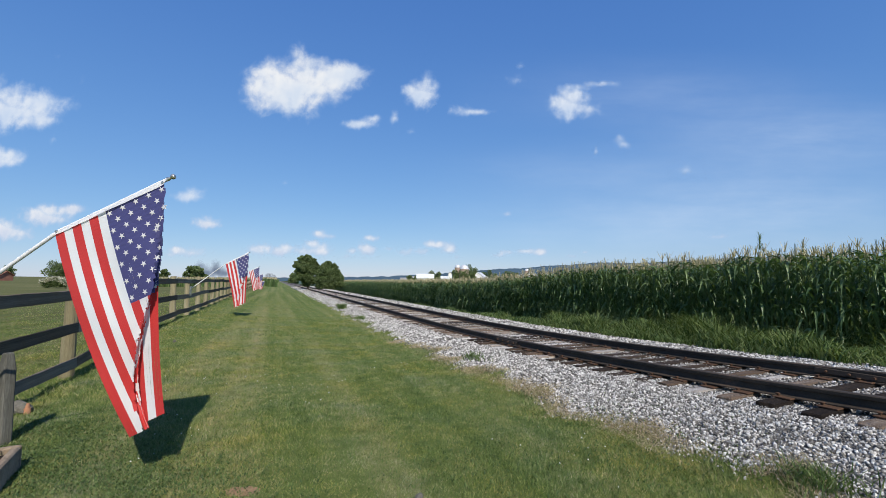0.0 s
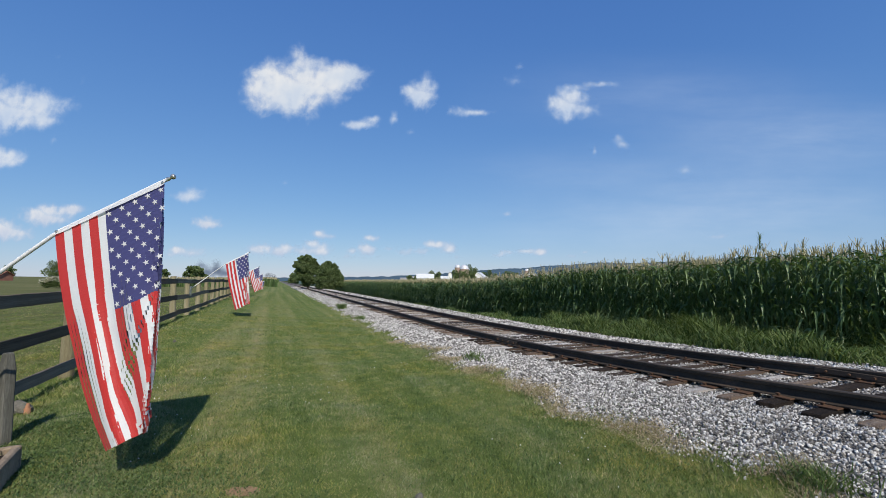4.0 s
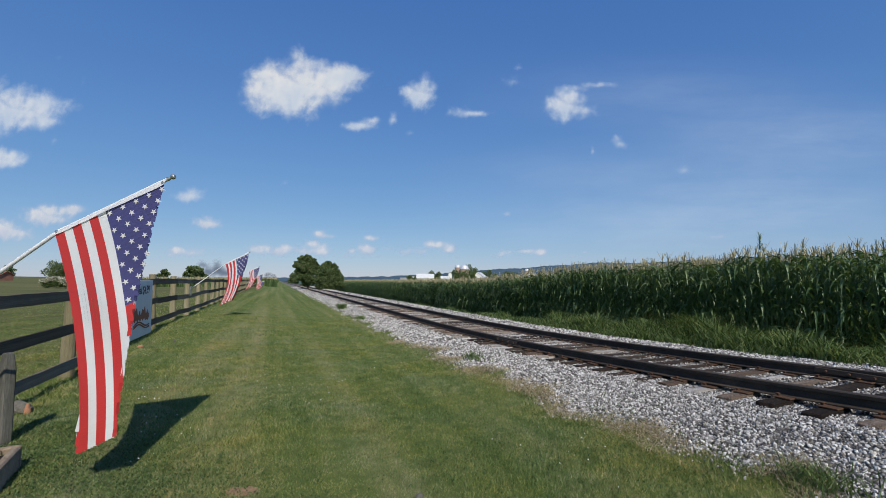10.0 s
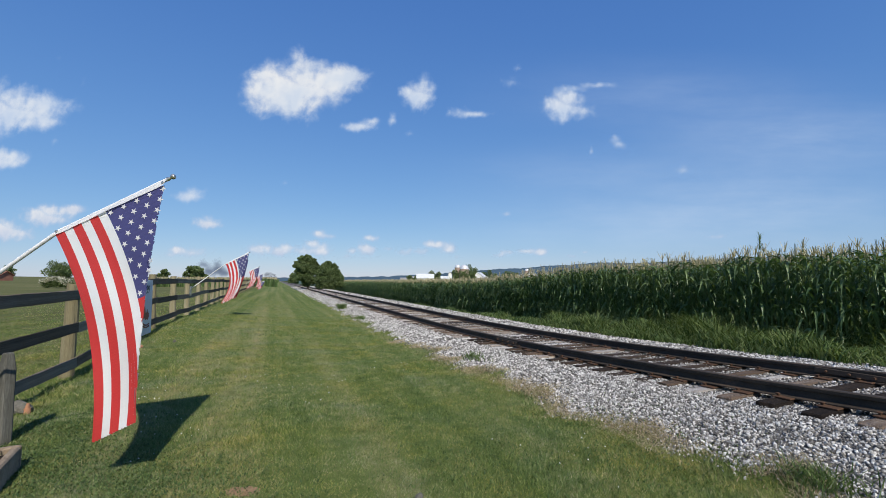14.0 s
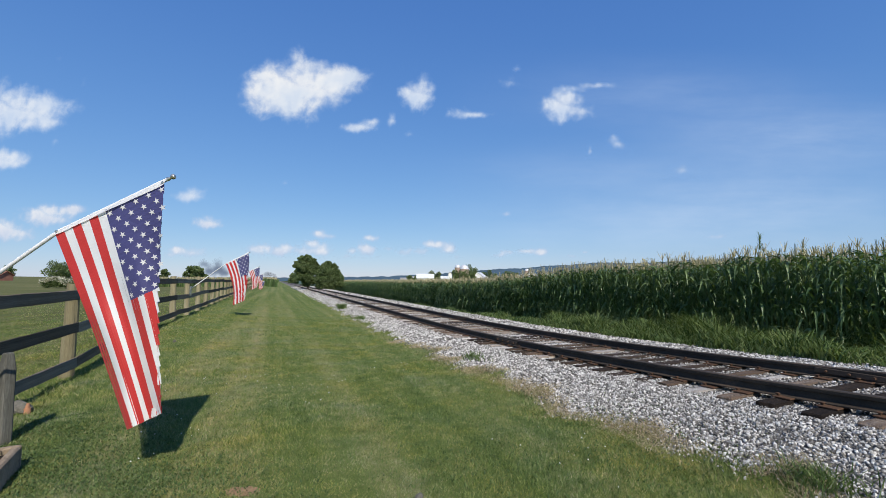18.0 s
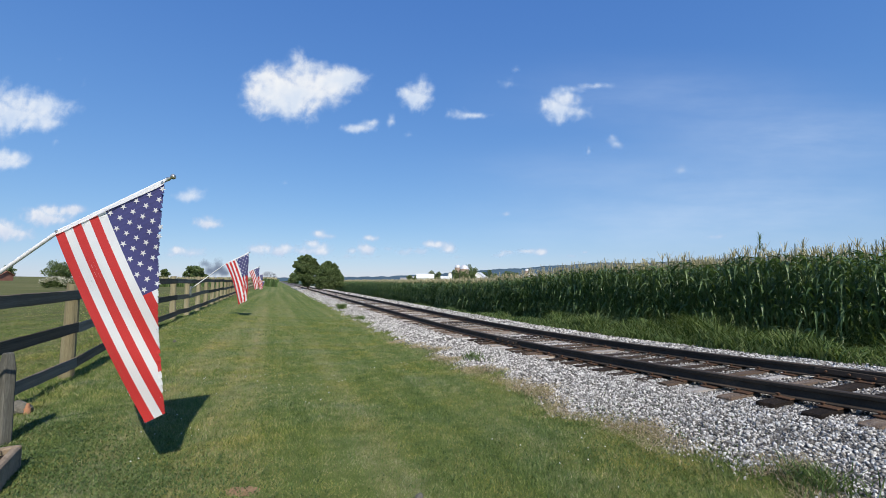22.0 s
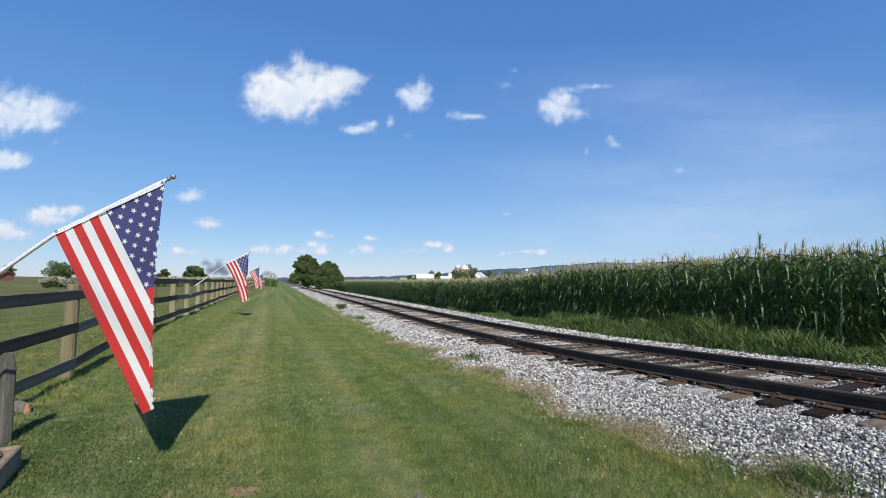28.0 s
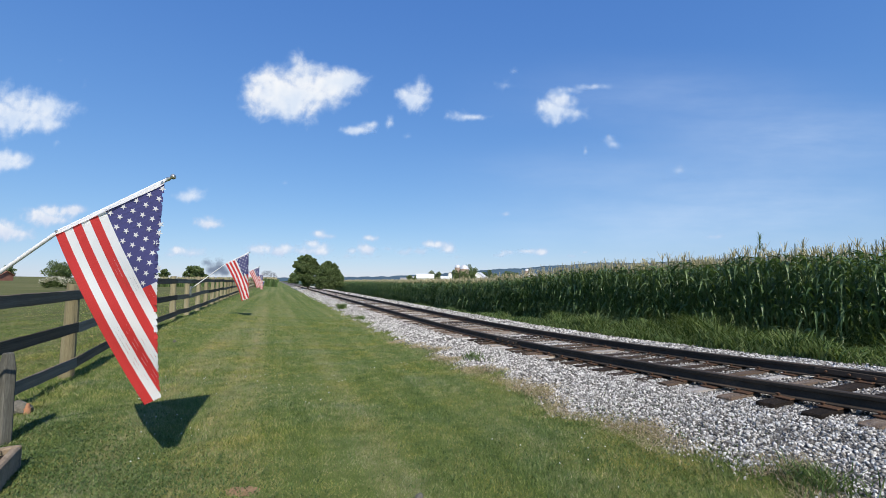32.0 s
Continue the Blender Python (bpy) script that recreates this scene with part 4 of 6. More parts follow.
def build_broadleaf():
    """Patches of low round leaves among the blades."""
    rng = np.random.default_rng(23)
    X, Y = [], []
    for cx, cy, r, n in ((-1.75, 3.35, 0.35, 900), (-2.6, 3.9, 0.4, 900), (-3.3, 4.4, 0.35, 700), (-1.0, 3.0, 0.25, 350), (-2.3, 5.2, 0.45, 700), (-4.0, 6.3, 0.6, 700), (2.0, 4.0, 0.12, 60), (0.3, 3.6, 0.5, 1300), (1.1, 4.4, 0.6, 1300), (-0.4, 5.0, 0.6, 1000), (1.6, 3.5, 0.35, 800), (-3.2, 3.5, 0.4, 2600), (-2.6, 3.3, 0.4, 2600), (-3.6, 4.2, 0.4, 2200), (-2.0, 3.1, 0.4, 1600)):
        X.append(cx + rng.normal(0, r, n))
        Y.append(cy + rng.normal(0, r * 0.7, n))
    x, y = np.concatenate(X), np.concatenate(Y)
    u, w = track_uw(x, y)
    keep = w > -7.6
    x, y, u, w = x[keep], y[keep], u[keep], w[keep]
    n = len(x)
    la = rng.uniform(0, 2 * math.pi, n)
    lean = np.stack([np.cos(la), np.sin(la)], -1) * rng.uniform(0.8, 1.6, n)[:, None]
    v, f = ribbons(np.stack([x, y, ground_z(u, w) + rng.uniform(0.0, 0.02, n)], -1), lean, rng.uniform(0.010, 0.022, n), rng.uniform(0.008, 0.013, n), 3, la + math.pi / 2, 0.2)
    tagged(new("broadleaf_weeds", soup("broadleaf_weeds", v, f, M_WEED)), "low green broad-leaved weeds in the lawn", "weeds", kind="stuff")


def build_bare_soil():
    rng = np.random.default_rng(24)
    n = 26
    vs = [(-1.36, 3.1, ground_at(-1.36, 3.1) + 0.012)]
    for k in range(n):
        a, r = 2 * math.pi * k / n, rng.uniform(0.8, 1.15)
        x, y = -1.36 + 0.13 * r * math.cos(a), 3.1 + 0.075 * r * math.sin(a)
        vs.append((x, y, ground_at(x, y) + 0.003))
    m = surface("bare_lawn_soil", [(0.3, (0.26, 0.15, 0.08)), (0.7, (0.46, 0.31, 0.18))], 8, 70, 0.95, bump=0.9, dist=0.02, sheen=0.1)
    tagged(new("bare_soil", soup("bare_soil", vs, [(0, 1 + k, 1 + (k + 1) % n) for k in range(n)], m, True)), "bare brown soil patch worn into the lawn", "soil", kind="structure")


build_lawn()
build_broadleaf()
build_bare_soil()
build_clover()
build_weeds()
build_tufts()


# ---- the corn field beyond the track ----
M_CORN = leafy("corn_leaf", [(0.2, (0.05, 0.095, 0.032)), (0.5, (0.105, 0.175, 0.06)), (0.75, (0.21, 0.28, 0.115))], 0.4, 0.38, 0.8, 0.5)
M_STALK = surface("corn_stalk", [(0.3, (0.08, 0.12, 0.035)), (0.7, (0.19, 0.23, 0.08))], 4, 30, 0.7, sheen=0.1)
M_TASSEL = leafy("corn_tassel", [(0.3, (0.33, 0.29, 0.16)), (0.7, (0.52, 0.46, 0.29))], 0.2, 0.7, 2.0)
M_CANOPY = surface("corn_canopy", [(0.3, (0.15, 0.19, 0.06)), (0.5, (0.3, 0.3, 0.12)), (0.7, (0.5, 0.43, 0.21))], 0.5, 3.0, 0.9, bump=0.8, dist=0.2, sheen=0.05)


def corn_plant(rng, tall, fine):
    """Corners, quads and material slots of one corn plant standing at the origin."""
    V, F, M = [], [], []

    def strip(pts, widths, side, slot, fold=0.0):
        base, k = len(V), (3 if fold else 2)
        for p, wd in zip(pts, widths):
            row = (-0.5, 0, 0.5) if fold else (-0.5, 0.5)
            for s in row:
                q = p + side * wd * s
                V.append((q[0], q[1], q[2] - (fold * wd if s == 0 else 0)))
        for i in range(len(pts) - 1):
            for j in range(k - 1):
                F.append((base + i * k + j, base + i * k + j + 1, base + (i + 1) * k + j + 1, base + (i + 1) * k + j))
                M.append(slot)

    for a in (0, math.pi / 2):
        strip([np.array([0, 0, 0]), np.array([0, 0, tall * 0.93])], [0.026, 0.012], np.array([math.cos(a), math.sin(a), 0]), 1)
    plane = rng.uniform(0, math.pi)
    count = 17
    for i in range(count):
        z = tall * (0.10 + 0.80 * i / (count - 1)) + rng.uniform(-0.04, 0.04)
        a = plane + (math.pi if i % 2 else 0) + rng.normal(0, 0.45)
        d = np.array([math.cos(a), math.sin(a), 0])
        side = np.array([-d[1], d[0], 0.0])
        ln = rng.uniform(0.42, 0.72) * (0.7 if i > count - 3 else 1) * (0.75 if i < 2 else 1)
        rise, sag = rng.uniform(0.55, 1.0), rng.uniform(0.6, 1.6)
        if i > count - 4:
            rise, sag = rng.uniform(0.25, 0.5), rng.uniform(0.4, 0.8)
        if i < 3:
            rise, sag = 0.25, 1.2
        segs = 6 if fine else 4
        pts, wds = [], []
        for k in range(segs + 1):
            s = k / segs
            pts.append(np.array([0, 0, z]) + d * ln * (0.22 * s + 0.30 * s ** 1.3) + np.array([0, 0, ln * (rise * 1.15 * s - sag * 0.8 * s ** 2.4)]))
            wds.append(0.066 * (0.55 + 0.9 * s if s < 0.4 else 1.0) * max(0.03, 1 - s ** 2.2))
        strip(pts, wds, side + np.array([0, 0, rng.normal(0, 0.35)]), 0, 0.22 if fine else 0)
    for i in range(9):
        a, tilt = rng.uniform(0, 2 * math.pi), 0.05 if i == 0 else rng.uniform(0.25, 0.7)
        d = np.array([math.cos(a) * tilt, math.sin(a) * tilt, 1.0])
        top = np.array([0, 0, tall * 0.92])
        strip([top, top + d * rng.uniform(0.12, 0.22)], [0.014, 0.007], np.array([math.sin(a), -math.cos(a), 0]), 2)
    return np.array(V), np.array(F), np.array(M)


def build_corn():
    rng = np.random.default_rng(31)
    tall = 1.9
    fine = [corn_plant(rng, tall * k, True) for k in (0.95, 0.97, 0.99, 1.0, 1.02, 1.04)]
    coarse = [corn_plant(rng, tall * k, False) for k in (0.95, 0.97, 0.99, 1.0, 1.02, 1.04)]
    mats = [M_CORN, M_STALK, M_TASSEL]
    meshes = [soup("corn_plant", v, f, mats, False, m) for v, f, m in fine]
    singles, bulk = [], []
    for row in range(8):
        w = 4.6 + 0.62 * row
        u_end = 34 if row > 4 else 120
        step = 0.11 if row < 2 else 0.13 if row < 5 else 0.17
        u = 3.2 + rng.uniform(0, 0.2) - row * 0.4
        while u < u_end:
            near = row < 2 and u < 17
            (singles if near and len(singles) < 300 else bulk).append((u, w + rng.normal(0, 0.05), rng.uniform(0, 6.283), rng.uniform(0.96, 1.04) * np.interp(u, (3.5, 5, 8, 60), (1.03, 1.05, 1.1, 1.1))))
            u += step * rng.uniform(0.75, 1.3) * (1.0 if u < 34 else 1.6)
    for u, w, a, s in singles:
        p = place(u, w)
        ob = part("corn_plant", meshes[rng.integers(0, 6)], None, m=Matrix.Translation(p) @ Matrix.Rotation(a, 4, "Z") @ Matrix.Scale(s, 4))
        tagged(ob, "tall green corn plant with arching leaves and straw tassel", "corn", "corn along the field edge")
    V, F, M, base = [], [], [], 0
    bulk = np.array(bulk)
    kinds = rng.integers(0, 6, len(bulk))
    x, y = spot(bulk[:, 0], bulk[:, 1])
    z = ground_z(bulk[:, 0], bulk[:, 1])
    for k, (v, f, m) in enumerate(coarse):
        sel = np.where(kinds == k)[0]
        c, s = np.cos(bulk[sel, 2]), np.sin(bulk[sel, 2])
        sc = bulk[sel, 3][:, None]
        px = (v[None, :, 0] * c[:, None] - v[None, :, 1] * s[:, None]) * sc + x[sel][:, None]
        py = (v[None, :, 0] * s[:, None] + v[None, :, 1] * c[:, None]) * sc + y[sel][:, None]
        V.append(np.stack([px, py, v[None, :, 2] * sc + z[sel][:, None]], -1).reshape(-1, 3))
        F.append((f[None] + base + (np.arange(len(sel)) * len(v))[:, None, None]).reshape(-1, 4))
        M.append(np.tile(m, len(sel)))
        base += len(sel) * len(v)
    tagged(new("corn_rows", soup("corn_rows", np.concatenate(V), np.concatenate(F), mats, False, np.concatenate(M))), "dense rows of tall green corn behind the field edge", "corn", kind="stuff")
    # the closed canopy of the field farther in, seen only along its tops
    us = np.concatenate([np.arange(-6, 60, 1.0), np.geomspace(60, 420, 60)])
    ws = np.concatenate([np.arange(11.0, 40, 1.0), np.geomspace(40, 420, 40)])
    U, W = np.meshgrid(us, ws, indexing="ij")
    front = np.where(U > 34, 7.7, 8.9)
    W2 = front + (W - 11.0)
    X, Y = spot(U, W2)
    Z = ground_z(U, W2) + np.where(U > 34, 1.8, 1.62) + rng.uniform(-0.12, 0.1, U.shape)
    Z[:, 0] -= 1.6
    vs = np.stack([X, Y, Z], -1).reshape(-1, 3)
    n, k = len(us), len(ws)
    i = (np.arange(n - 1)[:, None] * k + np.arange(k - 1)[None]).ravel()
    fs = np.stack([i, i + k, i + k + 1, i + 1], -1)
    field = tagged(new("corn_field", soup("corn_field", vs, fs, [M_CANOPY, M_CORN], False, (i % k == 0).astype(int))), "wide field of ripening corn with straw-coloured tassels", "corn field", kind="stuff")
    # tassels and top leaves standing out of the canopy
    n = 14000
    u = rng.uniform(2, 60, n) ** 1.0
    u = np.where(rng.uniform(size=n) < 0.5, rng.uniform(30, 220, n), u)
    w = 8 + rng.exponential(14, n)
    x, y = spot(u, w)
    size = 0.014 + 0.0004 * np.hypot(x, y)
    root = np.stack([x, y, ground_z(u, w) + 1.75], -1)
    la = rng.uniform(0, 2 * math.pi, n)
    lean = np.stack([np.cos(la), np.sin(la)], -1) * rng.uniform(0.1, 0.7, n)[:, None]
    green = rng.uniform(size=n) < 0.45
    for name, mat, sel, hh, k, label in (("tassels", M_TASSEL, ~green, 0.36, 1.3, "straw-coloured corn tassels"), ("top_leaves", M_CORN, green, 0.5, 3.0, "upper corn leaves")):
        v, f = ribbons(root[sel], lean[sel], hh * rng.uniform(0.6, 1.1, sel.sum()), size[sel] * k, 2, rng.uniform(0, math.pi, sel.sum()), 0.1)
        tagged(part(name, soup(name, v, f, mat), None, field, label), kind="stuff")


build_corn()


# ---- trees ----
M_LEAF = leafy("tree_leaf", [(0.2, (0.05, 0.085, 0.03)), (0.5, (0.115, 0.165, 0.06)), (0.8, (0.2, 0.245, 0.1))], 0.35, 0.5, 0.5)
M_BARK = surface("bark", [(0.3, (0.05, 0.04, 0.03)), (0.7, (0.13, 0.105, 0.08))], 3, 25, 0.9, bump=0.8, dist=0.02)


def build_tree(name, base, clumps, leaves, leaf, seed, label):
    """A trunk with limbs that reach into clumps (x, y, z, radius) and many small leaves round each clump."""
    rng = np.random.default_rng(seed)
    tree = tagged(empty(name, Matrix.Translation(base)), label, "tree")
    top = max(c[2] for c in clumps)
    bm = bmesh.new()
    r = 0.03 * top
    knee = Vector((0.02 * top, 0, top * 0.3))
    tube(bm, (0, 0, -0.3), knee, r, r * 0.75, 8)
    for cx, cy, cz, cr in clumps:
        mid = knee.lerp(Vector((cx, cy, cz)), 0.55) + Vector((0, 0, 0.06 * top))
        tube(bm, knee, mid, r * 0.5, r * 0.3, 6)
        tube(bm, mid, (cx, cy, cz), r * 0.3, r * 0.08, 5)
    part("trunk", bm, M_BARK, tree, "brown trunk and limbs")
    wts = np.array([c[3] ** 2 for c in clumps])
    pick = rng.choice(len(clumps), leaves, p=wts / wts.sum())
    c = np.array(clumps)[pick]
    d = rng.normal(size=(leaves, 3))
    d /= np.linalg.norm(d, axis=1)[:, None]
    bumpy = 1 + 0.22 * np.sin(5 * d[:, 0] + 3 * pick) * np.sin(4 * d[:, 2] + 2 * d[:, 1] + pick)
    pos = c[:, :3] + d * (c[:, 3] * bumpy * rng.uniform(0.55, 1.08, leaves))[:, None] * np.array([1, 1, 0.85])
    pos[:, 2] = np.maximum(pos[:, 2], 0.15)
    R = turns(leaves, rng)
    q = np.array([[-0.5, -0.28, 0], [0.1, -0.42, 0.08], [0.6, 0, 0], [0.1, 0.42, 0.08]])
    v = np.einsum("nij,vj->nvi", R, q) * (leaf * rng.uniform(0.6, 1.4, leaves))[:, None, None] + pos[:, None]
    part("crown", soup("crown", v.reshape(-1, 3), np.arange(leaves * 4).reshape(-1, 4), M_LEAF), None, tree, "dense green leafy crown")
    return tree


def crown(w, h, n, seed, low=0.25):
    """Clumps filling a crown w wide and h high above the ground."""
    rng = np.random.default_rng(seed)
    out = []
    for k in range(n):
        a, z = rng.uniform(0, 2 * math.pi), low * h + (1 - low) * h * (k + 0.5) / n * 0.9
        reach = 0.30 * w * math.sin(math.pi * min(0.97, max(0.12, (z / h - low * 0.6) / (1 - low * 0.6)))) ** 0.6
        out.append((reach * math.cos(a), reach * math.sin(a), z, 0.22 * w * rng.uniform(0.75, 1.15)))
    out.append((0, 0, h * 0.55, 0.28 * w))
    return out


def at_bearing(side, dist):
    """A place dist metres ahead, side thousandths of that to the right, on the ground."""
    x = side * dist / 1000
    return Vector((x, dist, ground_at(x, dist)))


CROWN_TALL = [(-0.9, 0, 4.75, 0.75), (-1.65, 0, 4.0, 0.75), (-0.15, 0, 5.1, 0.6), (0.55, 0.2, 4.4, 0.8), (-1.4, 0.3, 3.1, 0.8), (-0.4, -0.4, 3.6, 0.95), (0.7, 0, 3.1, 0.95),
              (-0.85, 0, 2.1, 0.85), (0.2, -0.3, 1.8, 0.9), (-0.3, 0.2, 1.0, 0.7), (0.9, 0.2, 1.5, 0.8), (1.3, 0, 3.7, 0.6)]
CROWN_ROUND = [(0, 0, 3.9, 0.65), (0.75, 0, 3.45, 0.7), (-0.7, 0.2, 3.4, 0.7), (1.25, 0, 2.65, 0.75), (0, -0.5, 2.8, 0.95), (-1.1, 0, 2.5, 0.8), (1.75, 0.1, 1.8, 0.7), (0.6, -0.4, 1.8, 0.95),
               (-0.6, -0.3, 1.6, 0.95), (-1.4, 0, 1.3, 0.7), (2.0, 0, 0.9, 0.6), (0.9, -0.3, 0.8, 0.8), (-0.3, -0.4, 0.7, 0.8), (-1.3, 0.1, 0.6, 0.6)]


def build_trees():
    build_tree("tree", at_bearing(-304, 72), CROWN_TALL, 30000, 0.18, 1, "leafy green tree standing close beside the track")
    build_tree("tree", at_bearing(-259, 70), CROWN_ROUND, 30000, 0.18, 2, "rounded green tree beside a taller one by the track")
    for side, dist, w, h, label in ((-333, 230, 6, 5.5, "small distant green tree beyond the track"), (-339, 240, 5, 4.5, "small distant green tree beyond the track"),
                                    (-875, 112, 6.0, 5.6, "green tree at the edge of the pasture"), (-846, 118, 5.0, 4.6, "green tree at the edge of the pasture"),
                                    (-629, 200, 5.0, 5.6, "dark green tree beyond the fence"), (-572, 190, 5.5, 7.0, "dark green tree beyond the fence"), (-553, 195, 7.0, 7.2, "dark green tree beyond the fence"), (-541, 200, 5.5, 5.4, "dark green tree beyond the fence"),
                                    (-980, 260, 8, 7, "distant green tree at the pasture edge"),
                                    (-76, 420, 7, 7, "distant tree near the farm"), (-62, 420, 7, 6.5, "distant tree near the farm"),
                                    (-28, 385, 10, 10.5, "dark tree beside the white barn"), (-14, 390, 9, 10.0, "dark tree beside the white barn"),
                                    (30, 345, 9, 10.5, "dark tree in front of the silos"), (48, 345, 9, 10.0, "dark tree in front of the silos"), (66, 350, 8, 9.0, "dark tree in front of the silos"),
                                    (58, 400, 12, 17.5, "tall tree behind the silos"), (68, 405, 10, 14.5, "tall tree behind the silos"),
                                    (92, 420, 9, 10.5, "distant tree near the farm"), (104, 420, 10, 12.5, "distant tree near the farm"), (117, 430, 8, 9.0, "distant tree near the farm"),
                                    (140, 400, 9, 10.5, "distant rounded tree by the field"), (153, 400, 9, 11.0, "distant rounded tree by the field"), (164, 400, 7, 9.5, "distant rounded tree by the field")):
        near = dist < 150
        base = at_bearing(side, dist)
        build_tree("tree", base, crown(w, h, 8, int(dist + side) % 97, 0.15), 2600 if near else 1100, 0.3 if near else 0.75, int(dist * 3 + side) % 991, label)
    # flowering shrub in front of the pasture tree
    M_BLOOM = leafy("shrub_bloom", [(0.3, (0.28, 0.27, 0.18)), (0.7, (0.6, 0.58, 0.48))], 0.2, 0.7, 2.0)
    rng = np.random.default_rng(44)
    base = at_bearing(-868, 64)
    shrub = build_tree("flowering_shrub", base, [(-1.4, 0, 0.7, 0.75), (-0.6, 0.2, 0.95, 0.8), (0.3, 0, 0.9, 0.85), (1.2, 0.1, 0.75, 0.75), (1.8, 0, 0.5, 0.5)], 3000, 0.16, 45, "wide shrub with cream-white flowers in the pasture")
    n = 900
    p = np.stack([rng.uniform(-2.0, 2.0, n), rng.normal(0, 0.4, n) - 0.2, rng.uniform(1.1, 1.75, n)], -1)
    p[:, 2] -= 0.18 * p[:, 0] ** 2 * rng.uniform(0.6, 1.2, n)
    q = np.array([[-0.5, -0.5, 0], [0.5, -0.5, 0], [0.5, 0.5, 0], [-0.5, 0.5, 0]])
    v = np.einsum("nij,vj->nvi", turns(n, rng), q) * 0.13 + p[:, None]
    part("blossom", soup("blossom", v.reshape(-1, 3), np.arange(n * 4).reshape(-1, 4), M_BLOOM), None, shrub, "cream-white flower heads")


build_trees()


# ---- far corn on the lawn side, beyond the fence's end ----
def build_far_corn():
    rng = np.random.default_rng(71)
    n = 5200
    u, w = 100 + rng.exponential(8, n), -5.3 - rng.uniform(0, 1, n) ** 1.3 * 26
    x, y = spot(u, w)
    la = rng.uniform(0, 6.28, n)
    lean = np.stack([np.cos(la), np.sin(la)], -1) * rng.uniform(0.05, 0.35, n)[:, None]
    root = np.stack([x, y, ground_z(u, w)], -1)
    v, f = ribbons(root, lean, 1.95 * rng.uniform(0.6, 1.08, n), np.full(n, 0.34), 4, rng.uniform(0, 3.14, n), 0.12)
    tagged(new("far_corn", soup("far_corn", v, f, M_CORN)), "patch of tall corn at the end of the lawn", "corn", kind="stuff")
    sel = rng.uniform(size=n) < 0.18
    v, f = ribbons(root[sel] + np.array([0, 0, 1.6]), lean[sel], np.full(sel.sum(), 0.5), np.full(sel.sum(), 0.14), 2, rng.uniform(0, 3.14, sel.sum()), 0.1)
    tagged(new("far_tassels", soup("far_tassels", v, f, M_TASSEL)), "straw-coloured tassels of the far corn", "corn", kind="stuff")


build_far_corn()

# ---- the farm across the field ----
M_WHITEBOARD = surface("white_barn_siding", [(0.3, (0.62, 0.62, 0.6)), (0.7, (0.8, 0.8, 0.78))], 0.5, 5, 0.7, bump=0.2)
M_TINROOF = surface("pale_metal_roof", [(0.3, (0.5, 0.52, 0.53)), (0.7, (0.68, 0.69, 0.69))], 0.4, 4, 0.45, bump=0.1)
M_GREYROOF = surface("grey_shingle_roof", [(0.3, (0.2, 0.2, 0.19)), (0.7, (0.34, 0.33, 0.31))], 0.5, 4, 0.8, bump=0.2)
M_SILO = surface("silo_staves", [(0.3, (0.24, 0.17, 0.13)), (0.7, (0.38, 0.29, 0.23))], 0.6, 5, 0.8, bump=0.2)
M_DOME = surface("silo_dome_metal", [(0.3, (0.55, 0.55, 0.56)), (0.7, (0.75, 0.75, 0.76))], 0.6, 6, 0.4, 0.3, bump=0.1)
M_PANE = surface("dark_window_pane", [(0.3, (0.02, 0.025, 0.03)), (0.7, (0.05, 0.06, 0.07))], 1, 5, 0.15, bump=0)
M_REDWALL = surface("brick_red_wall", [(0.3, (0.22, 0.09, 0.06)), (0.7, (0.34, 0.16, 0.11))], 0.8, 6, 0.8, bump=0.2)


def build_barn(base, turn, ln, wd, wall, rise, wall_mat, roof_mat, label, doors=2, name="barn"):
    barn = tagged(empty(name, Matrix.Translation(base) @ Matrix.Rotation(radians(turn), 4, "Z")), label, "barn")
    bm = bmesh.new()
    pts = [(-wd / 2, -0.6), (wd / 2, -0.6), (wd / 2, wall), (0, wall + rise), (-wd / 2, wall)]
    ends = [[bm.verts.new((x, a, b)) for a, b in pts] for x in (-ln / 2, ln / 2)]
    bm.faces.new(ends[0][::-1])
    bm.faces.new(ends[1])
    for i in range(5):
        bm.faces.new((ends[0][i], ends[0][(i + 1) % 5], ends[1][(i + 1) % 5], ends[1][i]))
    part("wall", bm, wall_mat, barn)
    slope = math.hypot(wd / 2, rise)
    for s in (-1, 1):
        bm = box(bmesh.new(), -ln / 2 - 0.4, ln / 2 + 0.4, -0.4, slope + 0.02, 0, 0.15)
        ang = math.atan2(rise, wd / 2)
        m = Matrix.Translation((0, s * wd / 2, wall)) @ Matrix.Rotation(0 if s < 0 else math.pi, 4, "Z") @ Matrix.Rotation(ang, 4, "X")
        part("roof", bm, roof_mat, barn, "pale roof slope", m)
    for k in range(doors):
        x = (k + 0.5) / doors * ln - ln / 2
        part("window", box(bmesh.new(), x - 0.5, x + 0.5, -wd / 2 - 0.06, -wd / 2 + 0.02, wall * 0.4, wall * 0.75), M_PANE, barn, "dark window")
    return barn


def build_silo(base, r, h, body, label):
    silo = tagged(empty("silo", Matrix.Translation(base)), label, "silo")
    part("body", tube(bmesh.new(), (0, 0, -0.5), (0, 0, h), r, r, 20), body, silo)
    bm = bmesh.new()
    bmesh.ops.create_uvsphere(bm, u_segments=20, v_segments=10, radius=r * 1.02, matrix=Matrix.Translation((0, 0, h)))
    bmesh.ops.delete(bm, geom=[v for v in bm.verts if v.co.z < h - 0.02], context="VERTS")
    part("dome", bm, M_DOME, silo, "white metal dome")


